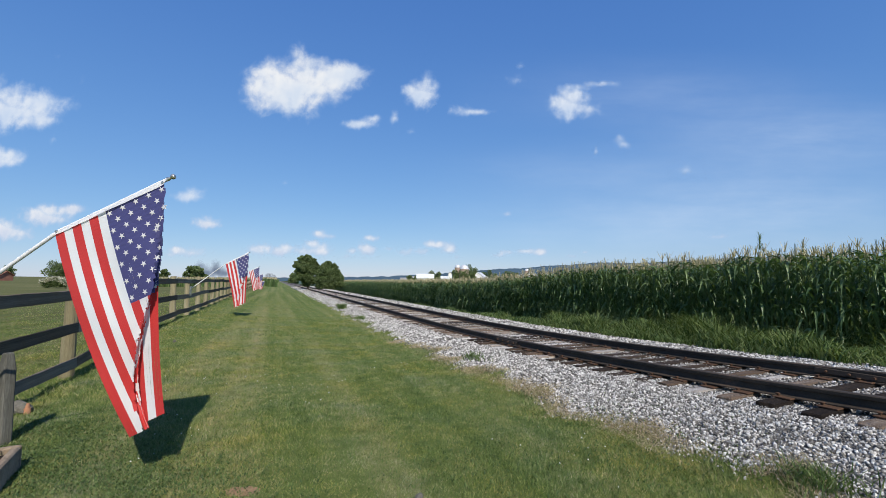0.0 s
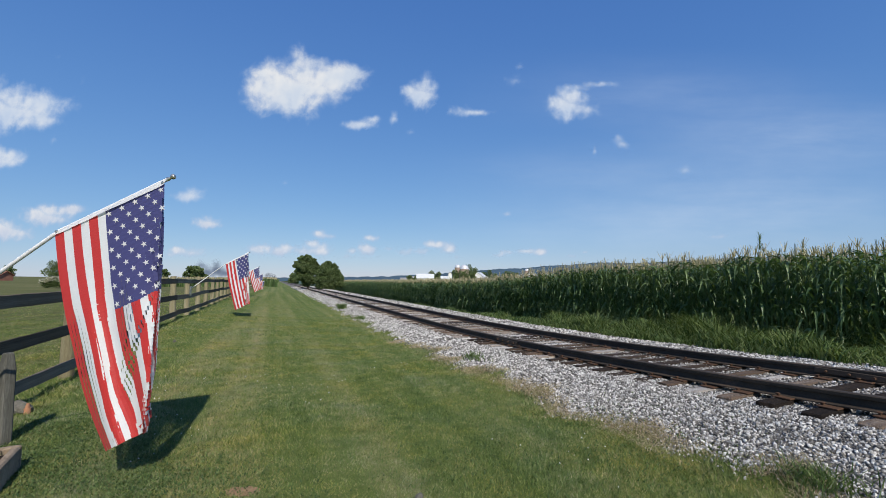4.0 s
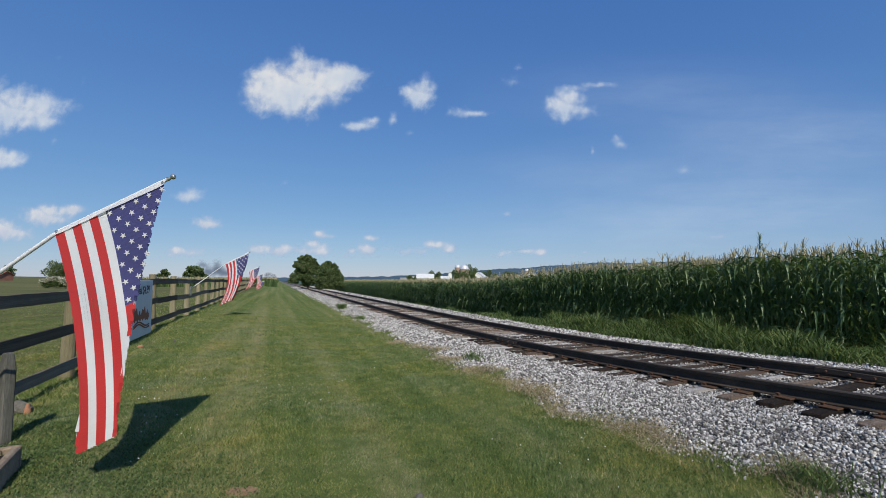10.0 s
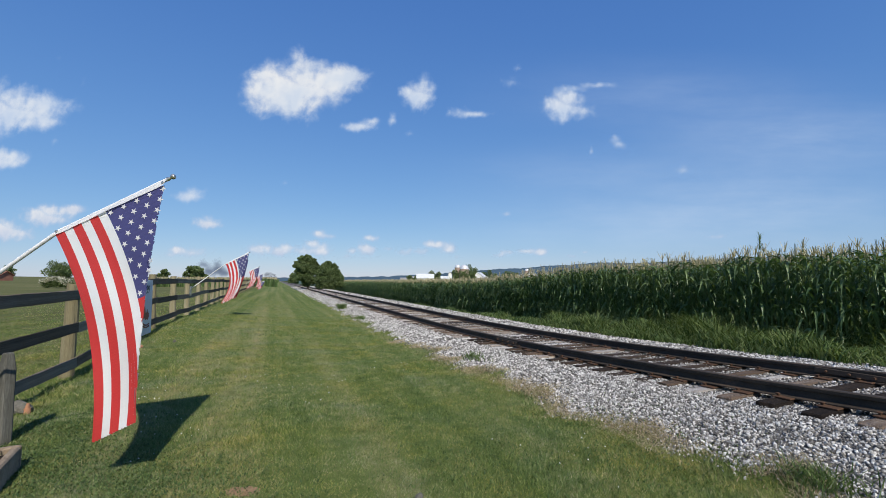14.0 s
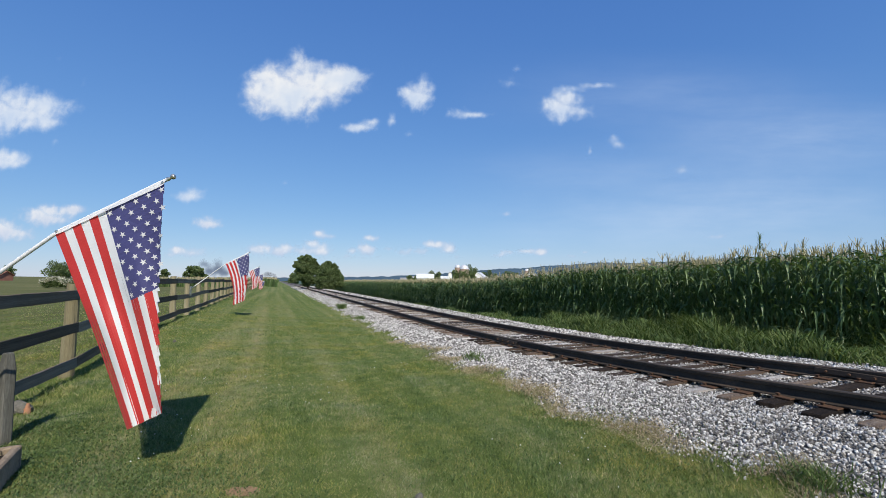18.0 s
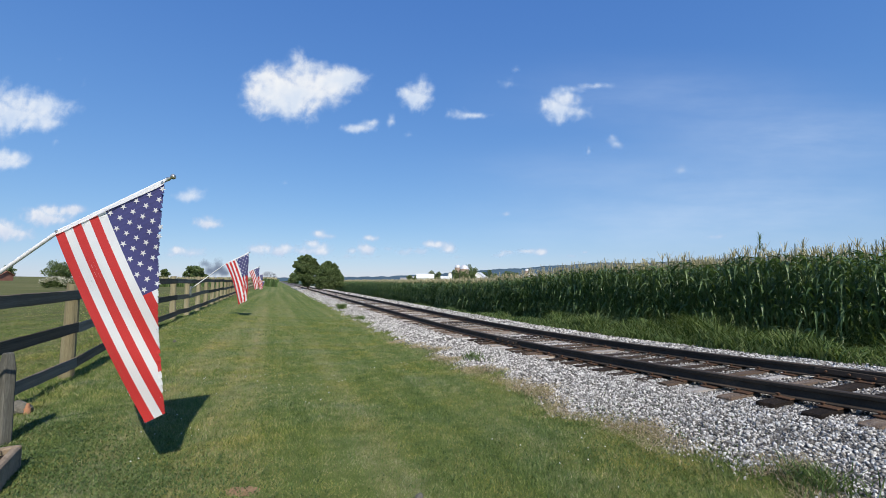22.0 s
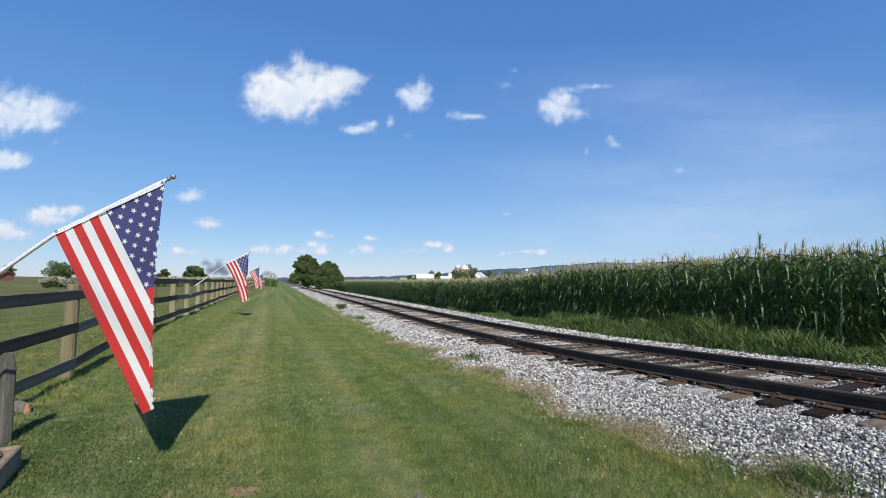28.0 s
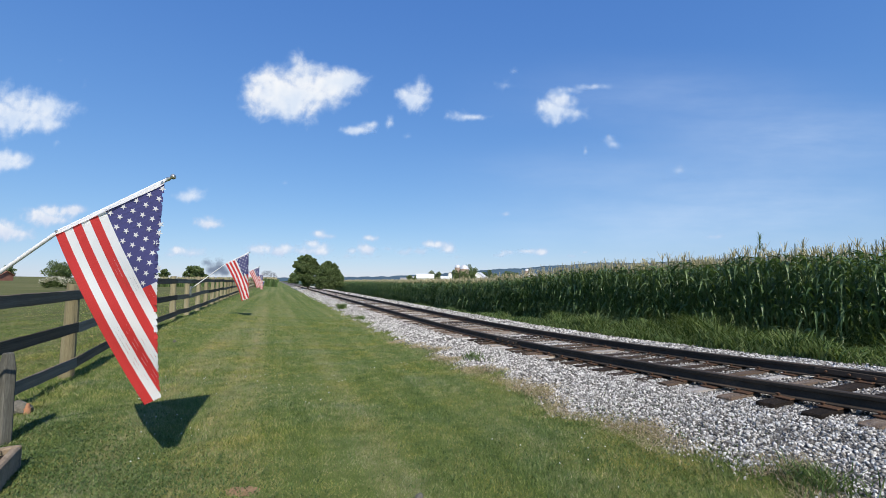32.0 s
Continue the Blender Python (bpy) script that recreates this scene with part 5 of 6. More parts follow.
def build_farm():
    build_barn(at_bearing(-40, 380), 2, 14.5, 9, 4.4, 3.4, M_WHITEBOARD, M_TINROOF, "long white barn with a pale metal roof", 4)
    build_barn(at_bearing(-82, 470), 5, 13, 8, 3.2, 2.0, M_WHITEBOARD, M_GREYROOF, "small white farm shed beyond the corn", 2, "shed")
    build_barn(at_bearing(-62, 460), 5, 6, 6, 4.0, 2.4, M_WHITEBOARD, M_GREYROOF, "narrow white farmhouse beyond the corn", 2, "house")
    build_barn(at_bearing(5, 430), 0, 9, 7, 4.0, 2.4, M_WHITEBOARD, M_TINROOF, "white outbuilding among the farm trees", 2, "shed")
    build_barn(at_bearing(16, 345), 90, 3, 2.6, 7.4, 1.4, M_WHITEBOARD, M_GREYROOF, "tall narrow white milk house beside dark trees", 1, "house")
    build_silo(at_bearing(33, 372), 2.5, 13.0, M_SILO, "tall stave silo with a white dome")
    build_silo(at_bearing(48, 366), 3.6, 11.6, M_SILO, "wide brown stave silo with a white dome")
    build_barn(at_bearing(82, 360), 75, 16, 14, 3.5, 5.2, M_WHITEBOARD, M_TINROOF, "large barn with a steep grey-white gable", 2)
    build_barn(at_bearing(96, 350), 2, 16, 6, 2.4, 1.6, M_GREYROOF, M_GREYROOF, "long low grey shed in front of the barn", 3, "shed")
    build_barn(at_bearing(172, 400), 10, 7, 7, 4.5, 2.6, M_REDWALL, M_GREYROOF, "red brick farmhouse beyond the corn", 2, "house")
    build_barn(at_bearing(200, 395), 70, 13, 10, 5.0, 4.6, M_WHITEBOARD, M_TINROOF, "white barn with a bright roof beyond the corn", 2)
    build_silo(at_bearing(189, 405), 2.0, 11.0, M_SILO, "slim silo with a pale dome beside a barn")
    build_barn(at_bearing(236, 390), 0, 11, 8, 5.2, 2.6, M_WHITEBOARD, M_TINROOF, "white farmhouse half hidden by corn", 3, "house")
    build_barn(at_bearing(-608, 205), -12, 6.0, 5, 1.2, 1.2, M_WHITEBOARD, M_WHITEBOARD, "low white greenhouse beyond the fence", 0, "greenhouse")
    build_barn(at_bearing(-550, 215), -12, 4.5, 5, 2.2, 1.4, M_GREYROOF, M_TINROOF, "small grey house behind the fence", 1, "house")
    build_barn(at_bearing(-1004, 150), 0, 6, 5, 1.7, 1.4, M_REDWALL, M_REDWALL, "brown shed at the edge of the pasture", 0, "shed")


build_farm()


# ---- wooded ridge on the horizon ----
def build_ridge():
    # the blue of the distance haze is painted into the woods' base colour
    m = surface("haze_tinted_woods", [(0.3, (0.05, 0.085, 0.12)), (0.7, (0.085, 0.13, 0.165))], 0.004, 0.03, 1.0, bump=0, sheen=0)
    rng = np.random.default_rng(3)
    bx = np.array([-1600, -900, -420, -350, -200, -100, 0, 90, 190, 250, 320, 365, 430, 480, 545, 610, 690, 1100, 1700])
    by = np.array([7, 7, 7, 7, 8, 11, 16, 24, 29, 34, 38, 41, 39, 42, 45, 49, 53, 58, 60])
    xs = np.linspace(-1600, 1700, 700)
    dist = 3200.0
    hgt = np.interp(xs, bx, by) + rng.normal(0, 0.45, len(xs)) + 0.6 * np.sin(xs * 0.06) + 0.5 * np.sin(xs * 0.17)
    rows = []
    for k, (dd, s) in enumerate(((-500, 0.0), (-300, 0.55), (-120, 0.85), (0, 1.0), (300, 0.8), (800, -0.2))):
        rows.append(np.stack([xs * (dist + dd) / 1000, np.full(len(xs), dist + dd), 1.4 + hgt / 1000 * dist * s - (10 if k in (0, 5) else 0)], -1))
    V = np.concatenate(rows)
    n = len(xs)
    i = (np.arange(5)[:, None] * n + np.arange(n - 1)[None]).ravel()
    tagged(new("wooded_ridge", soup("wooded_ridge", V, np.stack([i, i + 1, i + n + 1, i + n], -1), m, True)), "wooded ridge along the horizon with blue-green distance haze in its colour", "ridge", kind="structure")


build_ridge()


# ---- small things by the fence ----
M_SIGN = surface("white_sign_panel", [(0.3, (0.55, 0.57, 0.6)), (0.7, (0.66, 0.68, 0.7))], 2, 30, 0.5, bump=0.05)
M_INK = surface("dark_sign_ink", [(0.3, (0.04, 0.045, 0.05)), (0.7, (0.08, 0.085, 0.09))], 4, 40, 0.6, bump=0)
M_SCRIPT = surface("brown_red_sign_paint", [(0.3, (0.2, 0.06, 0.035)), (0.7, (0.32, 0.11, 0.06))], 4, 40, 0.6, bump=0)
M_CONCRETE = surface("pale_cast_concrete", [(0.3, (0.11, 0.08, 0.05)), (0.5, (0.25, 0.19, 0.13)), (0.75, (0.38, 0.31, 0.23))], 6, 60, 0.9, bump=0.5, dist=0.006)
M_SOIL = surface("potting_soil", [(0.3, (0.03, 0.022, 0.015)), (0.7, (0.08, 0.06, 0.04))], 10, 60, 0.95, bump=0.8, dist=0.02)
M_CLAY = surface("terracotta_clay", [(0.3, (0.32, 0.15, 0.08)), (0.7, (0.45, 0.24, 0.14))], 12, 60, 0.85, bump=0.3)
M_ROCK = surface("pale_field_stone", [(0.3, (0.06, 0.058, 0.045)), (0.7, (0.22, 0.205, 0.17))], 9, 60, 0.9, bump=0.6, dist=0.01)


def stroke(pts, r):
    """A flat-lying painted stroke as a thin tube through points in the sign's plane."""
    bm = bmesh.new()
    for a, b in zip(pts, pts[1:]):
        tube(bm, a, b, r, r, 6)
    return bm


def build_sign():
    y0, y1 = 8.85, 10.5
    a = Vector((fence_spot(y0), y0, 0.21)) + FENCE_OUT * 0.05
    ln = (y1 - y0) / 0.9304
    turn = math.atan2(FENCE_DIR.y, FENCE_DIR.x)
    sign = tagged(empty("sign", Matrix.Translation(a) @ Matrix.Rotation(turn, 4, "Z")), "white painted sign board fixed to the fence", "sign")
    part("panel", box(bmesh.new(), 0, ln, -0.012, 0.012, 0, 1.22, 0.004), M_SIGN, sign)
    curve = bpy.data.curves.new("lettering", "FONT")
    curve.body = "Meal $4.99"
    curve.size, curve.extrude, curve.align_x, curve.align_y = 0.26, 0.002, "CENTER", "CENTER"
    ob = new("lettering", curve)
    bpy.context.view_layer.update()
    me = bpy.data.meshes.new_from_object(ob.evaluated_get(bpy.context.evaluated_depsgraph_get()))
    bpy.data.objects.remove(ob)
    me.materials.clear()
    part("lettering", me, M_INK, sign, "dark painted price lettering", Matrix.Translation((ln / 2, -0.016, 1.0)) @ pose(0, 0, 0, 90, 0, 0))
    # a flowing emblem: one broad wavy band over its underline
    band, n = bmesh.new(), 40
    top = [band.verts.new((0.2 + 1.3 * k / n, -0.016, 0.52 + 0.12 * math.exp(-((k - 5) / 4.0) ** 2) + 0.1 * math.exp(-((k - 26) / 4.0) ** 2) + 0.05 * math.sin(k * 0.95))) for k in range(n + 1)]
    low = [band.verts.new((0.2 + 1.3 * k / n, -0.016, 0.36 + 0.025 * math.sin(k * 0.95 + 1.0) - 0.04 * math.exp(-((k - 34) / 3.0) ** 2))) for k in range(n + 1)]
    for k in range(n):
        band.faces.new((low[k], low[k + 1], top[k + 1], top[k]))
    part("emblem_band", band, M_SCRIPT, sign, "brown-red painted wavy band")
    for dz in (0.0, 0.05):
        pts = [(0.25 + 1.25 * q, -0.018, 0.22 + dz + 0.06 * math.sin(q * 5.5)) for q in np.linspace(0, 1, 14)]
        part("emblem_swash", stroke(pts, 0.016), M_SCRIPT, sign, "brown-red painted swash")


build_sign()


def build_stake():
    p = Vector((-3.84, 3.97, ground_at(-3.84, 3.97)))
    stake = tagged(empty("short_post", Matrix.Translation(p) @ Matrix.Rotation(radians(-20), 4, "Z")), "short grey weathered wooden post with rounded top", "post")
    bm = rough_box(0.105, 0.09, 0.95, 5, 6, 0.003, 0.012)
    for v in bm.verts:
        v.co.z += 0.31
        if v.co.z > 0.74:
            v.co.x *= 0.72
            v.co.y *= 0.72
    part("shaft", bm, M_GREYWOOD, stake)
    bm = rough_box(0.03, 0.12, 0.62, 6, 4, 0.003, 0.004)
    part("side_plank", bm, M_POST, stake, "yellowish treated plank", pose(-0.07, 0, 0.33))
    bm = rough_box(0.5, 0.04, 0.13, 7, 4, 0.004, 0.004)
    part("low_rail", bm, M_BOARD, stake, "dark low rail", pose(-0.32, 0.02, 0.12))


def build_planter():
    p = Vector((-3.41, 3.005, ground_at(-3.41, 3.005)))
    box_thing = tagged(empty("planter_trough", Matrix.Translation(p) @ Matrix.Rotation(radians(31), 4, "Z")), "pale weathered concrete planter trough with small plants", "planter")
    hx, hy, t, h = 0.42, 0.29, 0.055, 0.17
    part("base", box(bmesh.new(), -hx + t, hx - t, -hy + t, hy - t, -0.03, 0.05), M_CONCRETE, box_thing)
    for x0, x1, y0, y1 in ((-hx, hx, -hy, -hy + t), (-hx, hx, hy - t, hy), (-hx, -hx + t, -hy + t, hy - t), (hx - t, hx, -hy + t, hy - t)):
        bm = box(bmesh.new(), x0, x1, y0, y1, -0.03, h, 0.012)
        part("side", bm, M_CONCRETE, box_thing)
    part("soil", box(bmesh.new(), -hx + t, hx - t, -hy + t, hy - t, 0.05, 0.12), M_SOIL, box_thing, "dark soil")
    rng = np.random.default_rng(8)
    n = 260
    root = np.stack([rng.uniform(-hx + 0.08, hx - 0.08, n), rng.uniform(-hy + 0.08, hy - 0.08, n), np.full(n, 0.12)], -1)
    la = rng.uniform(0, 6.28, n)
    v, f = ribbons(root, np.stack([np.cos(la), np.sin(la)], -1) * 0.8, rng.uniform(0.05, 0.15, n), rng.uniform(0.012, 0.03, n), 3, rng.uniform(0, 3.14, n), 0.3)
    tagged(part("greenery", soup("greenery", v, f, M_WEED), None, box_thing, "small green plants"), kind="stuff")


def build_rocks():
    rng = np.random.default_rng(61)
    shapes, fs = stone_shapes(6, rng)
    for k, (x, y, s, mat, label) in enumerate(((-4.56, 4.88, 0.165, M_ROCK, "pale field stone lying under the fence"), (-6.0, 8.9, 0.07, M_CLAY, "broken terracotta piece under the sign"),
                                               (-5.75, 9.6, 0.055, M_ROCK, "flat grey stone in the grass by the fence"), (-0.16, 2.98, 0.05, M_ROCK, "small grey stone in the lawn"))):
        p = Vector((x, y, ground_at(x, y) + s * 0.3))
        bm = bmesh.new()
        vs = [bm.verts.new(v) for v in shapes[k]]
        for f in fs:
            bm.faces.new([vs[i] for i in f])
        bmesh.ops.bevel(bm, geom=list(bm.edges), offset=0.08, segments=1, affect="EDGES")
        tagged(part("rock", bm, mat, m=Matrix.Translation(p) @ Matrix.Rotation(k * 1.3, 4, "Z") @ Matrix.Scale(s, 4)), label, "rock")
    p = Vector((-4.43, 4.83, ground_at(-4.43, 4.83)))
    bm = tube(bmesh.new(), (0, 0, -0.01), (0, 0, 0.06), 0.036, 0.03, 12)
    tube(bm, (0, 0, 0.06), (0.006, 0, 0.11), 0.022, 0.013, 10)
    tagged(part("clay_ornament", bm, M_CLAY, m=Matrix.Translation(p)), "small terracotta clay ornament under the fence", "ornament")


build_stake()
build_planter()
build_rocks()


def build_tall_weed():
    weed = tagged(empty("tall_weed", Matrix.Translation(place(6.55, 4.5))), "tall weed with a loose seed head above the corn", "weed")
    part("stem", tube(bmesh.new(), (0, 0, 0), (0.03, 0, 2.36), 0.008, 0.004, 6), M_STALK, weed)
    rng = np.random.default_rng(14)
    n = 60
    s = rng.uniform(0.86, 1.0, n)
    root = np.stack([0.03 * s, np.zeros(n), 2.33 * s + 0.02], -1)
    la = rng.uniform(0, 6.28, n)
    v, f = ribbons(root, np.stack([np.cos(la), np.sin(la)], -1) * rng.uniform(0.4, 0.9, n)[:, None], rng.uniform(0.06, 0.15, n), np.full(n, 0.012), 2, rng.uniform(0, 3.14, n), 0.2)
    part("seed_head", soup("seed_head", v, f, M_WEED), None, weed, "loose straw-green seed head")


build_tall_weed()


# ---- clouds: far sheets of vapour that drift with the wind; bearings and heights in thousandths of the distance ----
SKY_FAR = 3600.0


def vapour(name, low, high, detail, most=1.0):
    m, t, b = nodes_of(name)
    t.nodes.remove(b)
    at = t.nodes.new("ShaderNodeAttribute")
    at.attribute_name = "thickness"
    v = coords(t)
    warp = noise_of(t, v, 0.0055 * detail, 4, 0.55)
    warp.node.inputs["Distortion"].default_value = 0.35
    fine = noise_of(t, v, 0.013 * detail, 6, 0.5)
    fine.node.inputs["Distortion"].default_value = 0.15
    nz = t.nodes.new("ShaderNodeMath")
    nz.operation = "MULTIPLY_ADD"
    t.links.new(mixed(t, 0.33, warp, fine), nz.inputs[0])
    nz.inputs[1].default_value = 2.6
    nz.inputs[2].default_value = -1.3
    add = t.nodes.new("ShaderNodeMath")
    add.operation = "MULTIPLY_ADD"
    t.links.new(nz.outputs[0], add.inputs[0])
    add.inputs[1].default_value = 0.62
    t.links.new(at.outputs["Fac"], add.inputs[2])
    gate = t.nodes.new("ShaderNodeMapRange")
    gate.interpolation_type = "SMOOTHSTEP"
    gate.inputs["From Min"].default_value = 0.2
    gate.inputs["From Max"].default_value = 1.05
    t.links.new(add.outputs[0], gate.inputs["Value"])
    zero = t.nodes.new("ShaderNodeMapRange")
    zero.inputs["From Min"].default_value = 0.02
    zero.inputs["From Max"].default_value = 0.25
    zero.inputs["To Max"].default_value = most
    t.links.new(at.outputs["Fac"], zero.inputs["Value"])
    al = t.nodes.new("ShaderNodeMath")
    al.operation = "MULTIPLY"
    t.links.new(gate.outputs[0], al.inputs[0])
    t.links.new(zero.outputs[0], al.inputs[1])
    # emission stands in for sunlight and shading: low colour where thin, high where dense
    em = t.nodes.new("ShaderNodeEmission")
    body = ramp_of(t, al.outputs[0], [(0.0, low), (0.9, high)])
    # noise paints further shading inside the body with the low colour
    t.links.new(mixed(t, ramp_of(t, noise_of(t, v, 0.004 * detail, 3, 0.5), [(0.4, (0, 0, 0)), (0.66, (0.55, 0.55, 0.55))]), body, low), em.inputs[0])
    tr = t.nodes.new("ShaderNodeBsdfTransparent")
    ms = t.nodes.new("ShaderNodeMixShader")
    t.links.new(al.outputs[0], ms.inputs[0])
    t.links.new(tr.outputs[0], ms.inputs[1])
    t.links.new(em.outputs[0], ms.inputs[2])
    t.links.new(ms.outputs[0], t.nodes["Material Output"].inputs[0])
    return m


def veil_material():
    """High thin cirrus: a faint even whiteness with long streaks, its sunlit look given by emission."""
    m, t, b = nodes_of("cirrus_veil")
    t.nodes.remove(b)
    at = t.nodes.new("ShaderNodeAttribute")
    at.attribute_name = "thickness"
    streak = noise_of(t, coords(t, (0.0012, 1.0, 0.006)), 1.0, 5, 0.6)
    al = t.nodes.new("ShaderNodeMath")
    al.operation = "MULTIPLY"
    t.links.new(at.outputs["Fac"], al.inputs[0])
    t.links.new(streak, al.inputs[1])
    em = t.nodes.new("ShaderNodeEmission")
    em.inputs[0].default_value = (0.62, 0.74, 0.92, 1)
    ms = t.nodes.new("ShaderNodeMixShader")
    t.links.new(al.outputs[0], ms.inputs[0])
    t.links.new(t.nodes.new("ShaderNodeBsdfTransparent").outputs[0], ms.inputs[1])
    t.links.new(em.outputs[0], ms.inputs[2])
    t.links.new(ms.outputs[0], t.nodes["Material Output"].inputs[0])
    return m


M_VEIL = veil_material()
M_CLOUD = vapour("cloud_vapour", (0.5, 0.63, 0.83), (0.84, 0.86, 0.89), 1.0)
M_CLOUD_LOW = vapour("hazy_cloud_vapour", (0.46, 0.57, 0.78), (0.78, 0.81, 0.87), 1.6, 1.0)
M_CLOUD_THIN = vapour("thin_cloud_vapour", (0.46, 0.6, 0.83), (0.78, 0.83, 0.9), 1.2, 0.92)

CLOUDS = []
CLOUDS.append(("big", (-2.2, -14.8), [(-373, 441, 73, 46, 1), (-310, 460, 74, 41, 1), (-245, 471, 55, 32, 1), (-213, 487, 26, 16, 0.8), (-415, 441, 34, 35, 0.9), (-335, 525, 17, 27, 0.8), (-403, 484, 34, 27, 0.9), (-352, 411, 65, 19, 0.7), (-303, 379, 20, 21, 0.45), (-295, 506, 37, 16, 0.5)]))
CLOUDS.append(("puff", (-15.7, -9.4), [(-50, 430, 31, 27, 0.95), (-32, 455, 21, 30, 0.68), (-74, 444, 18, 16, 0.81), (-42, 403, 10, 19, 0.41)]))
CLOUDS.append(("wisp", (-7.9, -12.1), [(80, 390, 31, 8, 0.81), (44, 401, 26, 13, 0.43), (29, 387, 24, 11, 0.34)]))
CLOUDS.append(("puff", (-5.0, -14.7), [(-188, 363, 34, 12, 0.81), (-162, 374, 18, 11, 0.74), (-211, 358, 18, 8, 0.54)]))
CLOUDS.append(("puff", (-10.4, -10.7), [(-112, 379, 12, 16, 0.68)]))
CLOUDS.append(("wisp", (-7.8, -10.7), [(-73, 347, 18, 9, 0.41)]))
CLOUDS.append(("puff", (-29.0, -9.4), [(283, 411, 39, 30, 0.95), (309, 430, 29, 19, 0.81), (335, 394, 31, 16, 0.61), (289, 377, 24, 13, 0.41)]))
CLOUDS.append(("wisp", (-18.6, -6.8), [(363, 457, 39, 8, 0.61), (316, 449, 42, 9, 0.54), (270, 444, 16, 11, 0.41)]))
CLOUDS.append(("puff", (-23.4, 0.0), [(405, 326, 14, 12, 0.68), (421, 313, 14, 12, 0.54)]))
CLOUDS.append(("puff", (-23.4, 0.0), [(352, 301, 6, 12, 0.54)]))
CLOUDS.append(("wisp", (-15.5, 0.0), [(558, 257, 22, 13, 0.54)]))
CLOUDS.append(("big", (16.4, -9.4), [(-1000, 407, 63, 46, 0.8), (-945, 406, 50, 35, 0.75), (-978, 374, 72, 27, 0.6), (-889, 407, 42, 15, 0.5), (-919, 371, 34, 19, 0.5), (-1065, 401, 65, 54, 0.8)]))
CLOUDS.append(("puff", (16.0, -6.6), [(-1007, 284, 34, 20, 0.95), (-1043, 281, 39, 26, 0.95), (-985, 276, 21, 12, 0.68)]))
CLOUDS.append(("wisp", (8.2, -6.6), [(-897, 331, 12, 19, 0.34)]))
CLOUDS.append(("puff", (2.6, 0.0), [(-573, 198, 31, 16, 0.81), (-592, 189, 26, 10, 0.54)]))
CLOUDS.append(("puff", (3.9, 0.0), [(-534, 129, 33, 12, 0.88), (-545, 142, 23, 10, 0.47)]))
CLOUDS.append(("puff", (3.9, -1.3), [(-906, 158, 44, 16, 0.94), (-920, 142, 46, 18, 0.68), (-844, 163, 31, 12, 0.81), (-879, 137, 39, 13, 0.54)]))
CLOUDS.append(("puff", (3.9, -1.3), [(-1000, 119, 31, 18, 0.95), (-966, 105, 40, 16, 0.76), (-1025, 119, 31, 23, 0.95)]))
CLOUDS.append(("puff", (1.3, 0.0), [(-603, 69, 21, 10, 0.84), (-561, 65, 34, 11, 0.68)]))
CLOUDS.append(("wisp", (0.0, 0.0), [(-361, 226, 13, 7, 0.41)]))
CLOUDS.append(("puff", (0.0, 0.0), [(-356, 73, 23, 11, 0.95), (-373, 65, 18, 10, 0.68)]))
CLOUDS.append(("puff", (0.0, 0.0), [(-281, 107, 15, 10, 0.95), (-254, 101, 15, 8, 0.59)]))
CLOUDS.append(("puff", (0.0, 0.0), [(-297, 83, 25, 10, 0.84), (-275, 68, 21, 13, 0.95), (-318, 65, 21, 10, 0.68)]))
CLOUDS.append(("puff", (-1.3, 0.0), [(-173, 71, 20, 13, 0.95), (-165, 96, 22, 8, 0.84), (-123, 73, 15, 6, 0.51)]))
CLOUDS.append(("puff", (-2.6, 0.0), [(-20, 82, 29, 10, 0.95), (15, 70, 21, 10, 0.76), (-88, 64, 21, 10, 0.59), (-50, 66, 18, 8, 0.51)]))
CLOUDS.append(("puff", (0.0, 0.0), [(-429, 70, 22, 11, 0.8), (-397, 74, 20, 10, 0.7), (-380, 62, 24, 8, 0.5), (-207, 67, 14, 8, 0.6)]))
CLOUDS.append(("wisp", (-2.6, 0.0), [(147, 153, 14, 6, 0.61)]))
CLOUDS.append(("puff", (2.6, 0.0), [(184, 66, 18, 6, 0.84), (217, 64, 20, 8, 0.84), (146, 65, 20, 6, 0.59), (123, 57, 21, 6, 0.51)]))
CLOUDS.append(("wisp", (0.0, 0.0), [(320, 64, 9, 5, 0.61), (289, 56, 13, 5, 0.47)]))
CLOUDS.append(("wisp", (-6.4, 0.0), [(636, 102, 23, 6, 0.54), (612, 98, 15, 4, 0.34)]))
CLOUDS.append(("wisp", (-13.3, -10.9), [(181, 504, 17, 11, 0.41)]))
CLOUDS.append(("wisp", (-23.8, -10.8), [(172, 471, 34, 16, 0.41)]))
CLOUDS.append(("wisp", (5.8, -8.2), [(-902, 517, 21, 16, 0.27), (-844, 468, 18, 14, 0.27)]))
CLOUDS.append(("wisp", (0.0, 0.0), [(-209, 54, 77, 8, 0.34), (-401, 57, 64, 10, 0.34), (46, 54, 77, 6, 0.27), (-618, 57, 64, 10, 0.34)]))


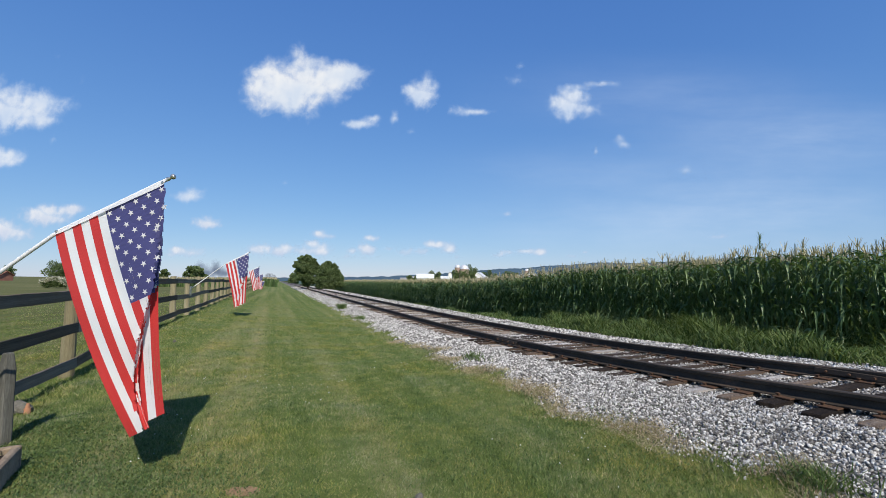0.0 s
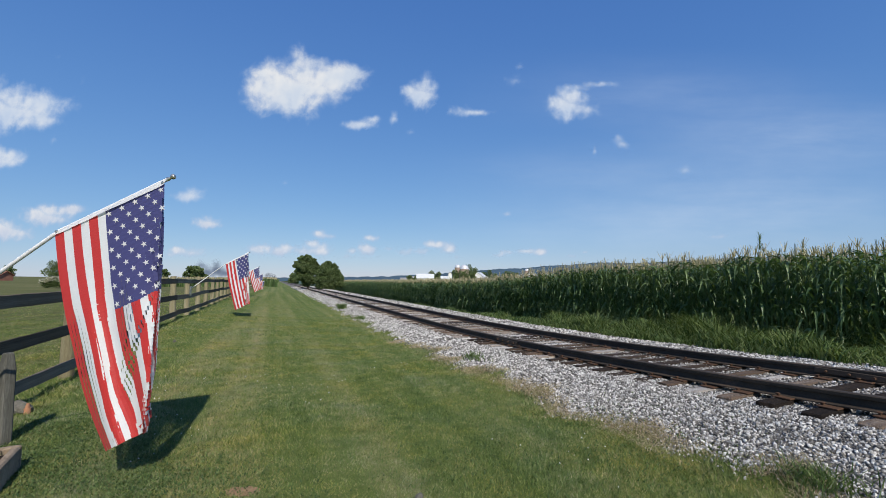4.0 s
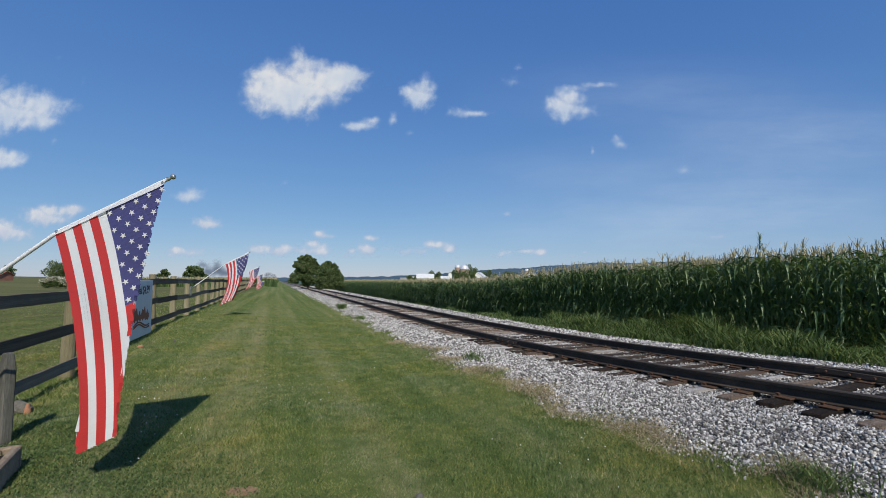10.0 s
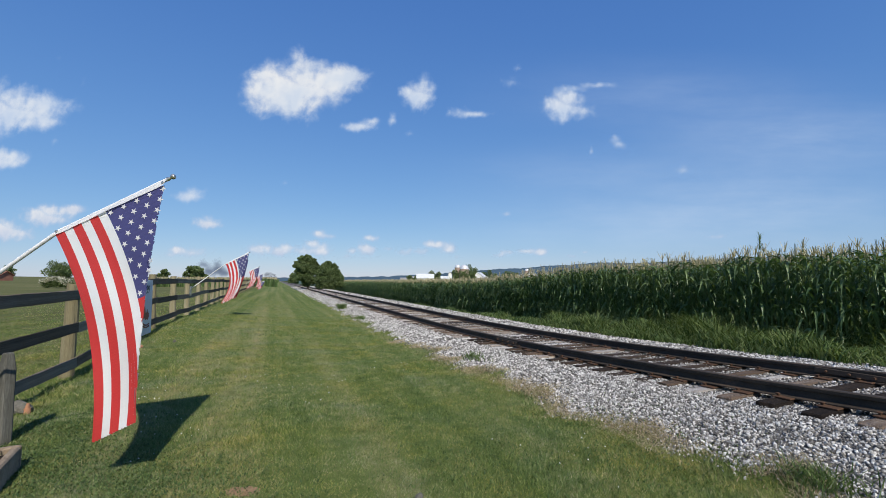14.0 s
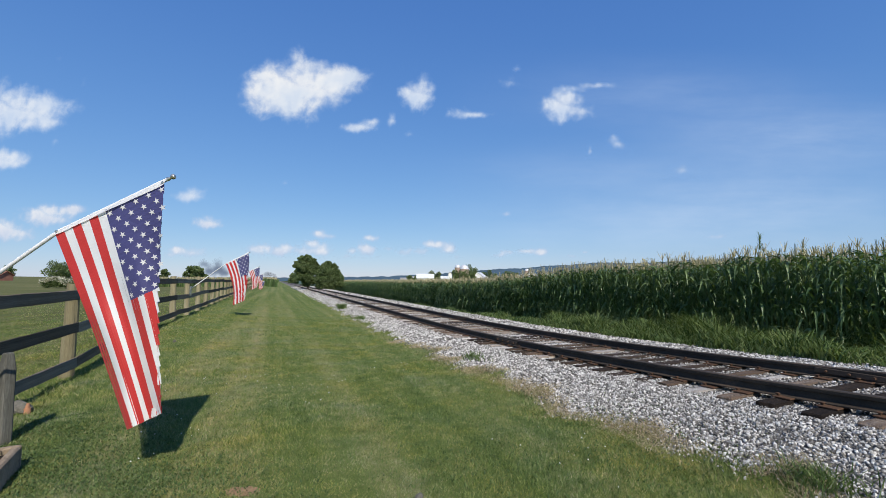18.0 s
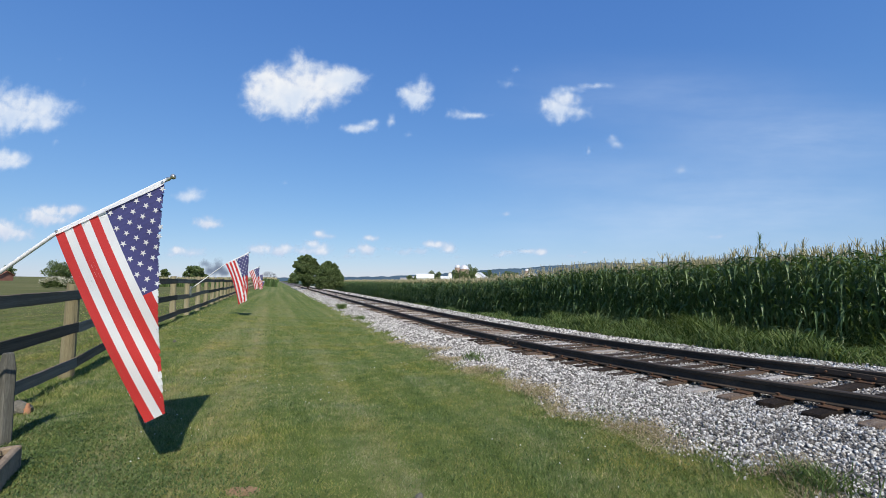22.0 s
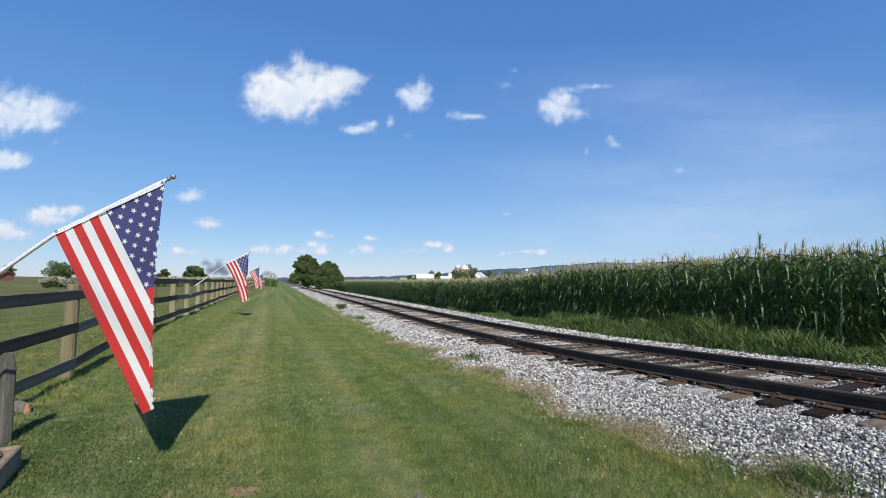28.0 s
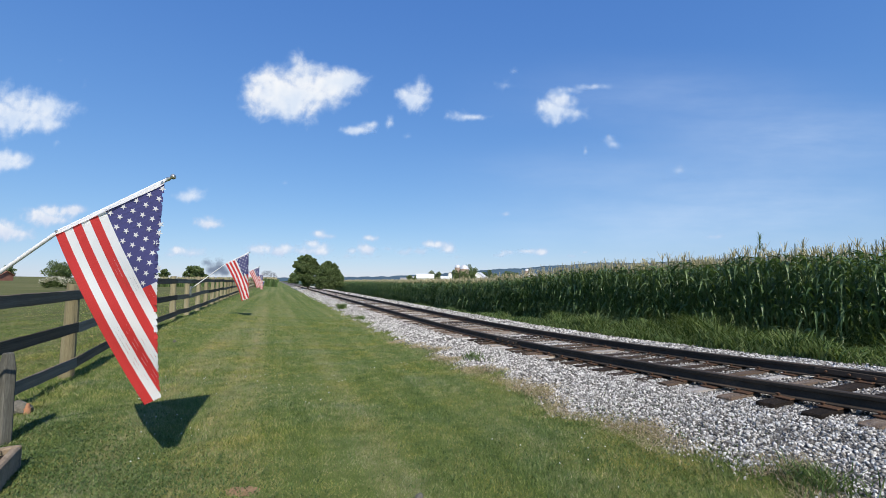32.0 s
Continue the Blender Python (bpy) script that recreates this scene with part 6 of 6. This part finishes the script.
def vapour_sheet(name, material, blobs, dist, step):
    """A sheet of vapour square to the view whose density swells round each blob. Returns the object, set at its own middle."""
    b = np.array([k[:4] for k in blobs], dtype=float)
    wts = np.array([k[4] for k in blobs])
    x0, x1 = (b[:, 0] - 2.0 * b[:, 2]).min(), (b[:, 0] + 2.0 * b[:, 2]).max()
    z0, z1 = (b[:, 1] - 2.0 * b[:, 3]).min(), (b[:, 1] + 2.0 * b[:, 3]).max()
    nx, nz = int(np.clip((x1 - x0) / step, 14, 110)), int(np.clip((z1 - z0) / step, 12, 80))
    X, Z = np.meshgrid(np.linspace(x0, x1, nx), np.linspace(z0, z1, nz), indexing="ij")
    d = np.zeros_like(X)
    for (cx, cz, rx, rz), wt in zip(b, wts):
        q = ((X - cx) / rx) ** 2 + ((Z - cz) / rz) ** 2
        d = 1 - (1 - d) * (1 - np.clip(wt * np.exp(-q * 0.85), 0, 0.97))
    rim = np.minimum(np.minimum((X - x0) / (x1 - x0), (x1 - X) / (x1 - x0)), np.minimum((Z - z0) / (z1 - z0), (z1 - Z) / (z1 - z0)))
    d = d * np.clip(rim / 0.06, 0, 1)
    cx, cz = (x0 + x1) / 2, (z0 + z1) / 2
    k = dist / 1000
    vs = np.stack([(X - cx) * k, 0.0 * X, (Z - cz) * k], -1).reshape(-1, 3)
    i = (np.arange(nx - 1)[:, None] * nz + np.arange(nz - 1)[None]).ravel()
    me = soup(name, vs, np.stack([i, i + nz, i + nz + 1, i + 1], -1), material, True)
    me.attributes.new("thickness", "FLOAT", "POINT").data.foreach_set("value", d.ravel().astype(np.float32))
    ob = part(name, me, None)
    ob.matrix_basis = Matrix.Translation((cx * k, dist, 1.42 + cz * k))
    ob.visible_shadow = False
    return ob


DRIFTING = []
for kind, drift, blobs in CLOUDS:
    label = {"big": "bright white cumulus cloud in the blue sky", "puff": "small white cumulus puff in the blue sky", "wisp": "thin white wisp of cloud in the blue sky"}[kind]
    ob = tagged(vapour_sheet("cloud", M_CLOUD_LOW if blobs[0][1] < 170 else M_CLOUD if kind == "big" and blobs[0][0] > -900 else M_CLOUD_THIN, blobs, SKY_FAR - 14 * len(DRIFTING), 2.2), label, "cloud", "fair-weather clouds")
    DRIFTING.append((ob, drift[0] * SKY_FAR / 1000, drift[1] * SKY_FAR / 1000))

for blobs in ([(700, 170, 330, 90, 0.5), (420, 120, 300, 60, 0.35), (300, 250, 200, 40, 0.22)], [(820, 330, 260, 70, 0.42), (500, 430, 260, 60, 0.25)]):
    tagged(vapour_sheet("cirrus", M_VEIL, blobs, SKY_FAR + blobs[0][0] * 0.3, 16), "thin veil of high cirrus in the blue sky", "cloud", "fair-weather clouds")

# ---- the steam train far down the line, and its smoke ----
M_SOOT = vapour("coal_smoke", (0.07, 0.08, 0.11), (0.025, 0.025, 0.03), 6.0)
M_HAZE = vapour("thin_coal_smoke", (0.22, 0.29, 0.42), (0.13, 0.16, 0.22), 5.0)
M_BLACK = surface("black_locomotive_paint", [(0.3, (0.012, 0.012, 0.013)), (0.7, (0.03, 0.03, 0.032))], 2, 20, 0.4, 0.2, bump=0.1)


def build_locomotive(p):
    loco = tagged(empty("steam_locomotive", p), "black steam locomotive far down the track", "locomotive")
    part("boiler", tube(bmesh.new(), (0, -4.2, 2.5), (0, 2.5, 2.5), 0.85, 0.9, 20), M_BLACK, loco)
    part("smokebox_door", tube(bmesh.new(), (0, -4.32, 2.5), (0, -4.2, 2.5), 0.6, 0.8, 20), M_BLACK, loco)
    part("smokestack", tube(bmesh.new(), (0, -3.6, 3.2), (0, -3.6, 4.4), 0.26, 0.38, 14), M_BLACK, loco)
    part("steam_dome", tube(bmesh.new(), (0, -0.8, 3.2), (0, -0.8, 4.0), 0.42, 0.3, 14), M_BLACK, loco)
    part("cab", box(bmesh.new(), -1.35, 1.35, 2.4, 5.0, 1.2, 4.1, 0.06), M_BLACK, loco)
    part("frame", box(bmesh.new(), -1.0, 1.0, -4.6, 5.2, 0.9, 1.3, 0.04), M_BLACK, loco)
    part("pilot", box(bmesh.new(), -1.1, 1.1, -5.2, -4.6, 0.25, 0.95, 0.1), M_BLACK, loco)
    part("headlight", tube(bmesh.new(), (0, -4.5, 3.55), (0, -4.1, 3.55), 0.2, 0.22, 12), M_KNOB, loco, "round headlight")
    part("tender", box(bmesh.new(), -1.35, 1.35, 5.6, 11.5, 0.9, 3.2, 0.06), M_BLACK, loco)
    for y in (-3.4, -1.6, 0.2, 2.0, 6.6, 8.2, 9.9):
        for s in (-1, 1):
            r = 0.62 if y < 3 else 0.42
            part("wheel", tube(bmesh.new(), (s * 0.68, y, r + 0.02), (s * 0.82, y, r + 0.02), r, r, 18), M_BLACK, loco)
    return loco


LOCO_START, LOCO_END = 760.0, 560.0
LOCO = build_locomotive(Matrix.Identity(4))
PLUME = []
for k, (dx, dz, rx, rz, wt) in enumerate(((-1.5, 5.5, 3.0, 2.4, 0.9), (-5, 8, 4.5, 3.6, 0.85), (-10, 10, 5.0, 4.0, 0.75), (-15, 10.5, 5.5, 4.0, 0.65))):
    ob = tagged(vapour_sheet("smoke_puff", M_SOOT, [(0, 0, rx, rz, wt), (rx * 0.6, rz * 0.4, rx * 0.6, rz * 0.6, wt * 0.8)], 1000.0 + 3 * k, 0.5), "dark puff of coal smoke over the locomotive", "smoke", "locomotive smoke")
    PLUME.append((ob, dx, dz))
HANG = []
for k, (bx, bz, rx, rz, wt, dx, dz) in enumerate(((-506, 34, 15, 18, 0.8, 6, 4), (-524, 30, 16, 15, 0.7, 10, 5), (-536, 46, 15, 12, 0.5, 12, 6), (-494, 24, 12, 12, 0.7, 2, 2))):
    ob = tagged(vapour_sheet("smoke_drift", M_HAZE, [(bx, bz, rx, rz, wt), (bx + rx * 0.5, bz - rz * 0.5, rx * 0.7, rz * 0.6, wt)], 800.0 + 3 * k, 0.8), "thin grey coal smoke drifting over the trees", "smoke", "drifting smoke")
    HANG.append((ob, dx, dz))


def motions():
    for flag, pieces, cells, gain in SWINGING:
        swing(flag, pieces, cells, gain)
    for ob, dx, dz in DRIFTING:
        p = ob.matrix_basis.copy()
        walk(ob, [(t, Matrix.Translation((dx * t / 32, 0, dz * t / 32)) @ p) for t in (0, 8, 16, 24, 32)])
    rows = []
    for t in (0, 8, 16, 24, 28, 32):
        away = LOCO_START + (LOCO_END - LOCO_START) * t / 32
        rows.append((t, Matrix.Translation((-0.3776 * away, away, 0.19)) @ Matrix.Rotation(-TURN, 4, "Z")))
    walk(LOCO, rows)
    for ob, dx, dz in PLUME:
        walk(ob, [(t, Matrix.Translation(m.translation + Vector((dx, 2.0, dz)))) for t, m in rows])
    for ob, dx, dz in HANG:
        p = ob.matrix_basis.copy()
        walk(ob, [(t, Matrix.Translation((dx * (t / 32 - 1), 0, dz * (t / 32 - 1))) @ p) for t in (0, 8, 16, 24, 32)])


motions()
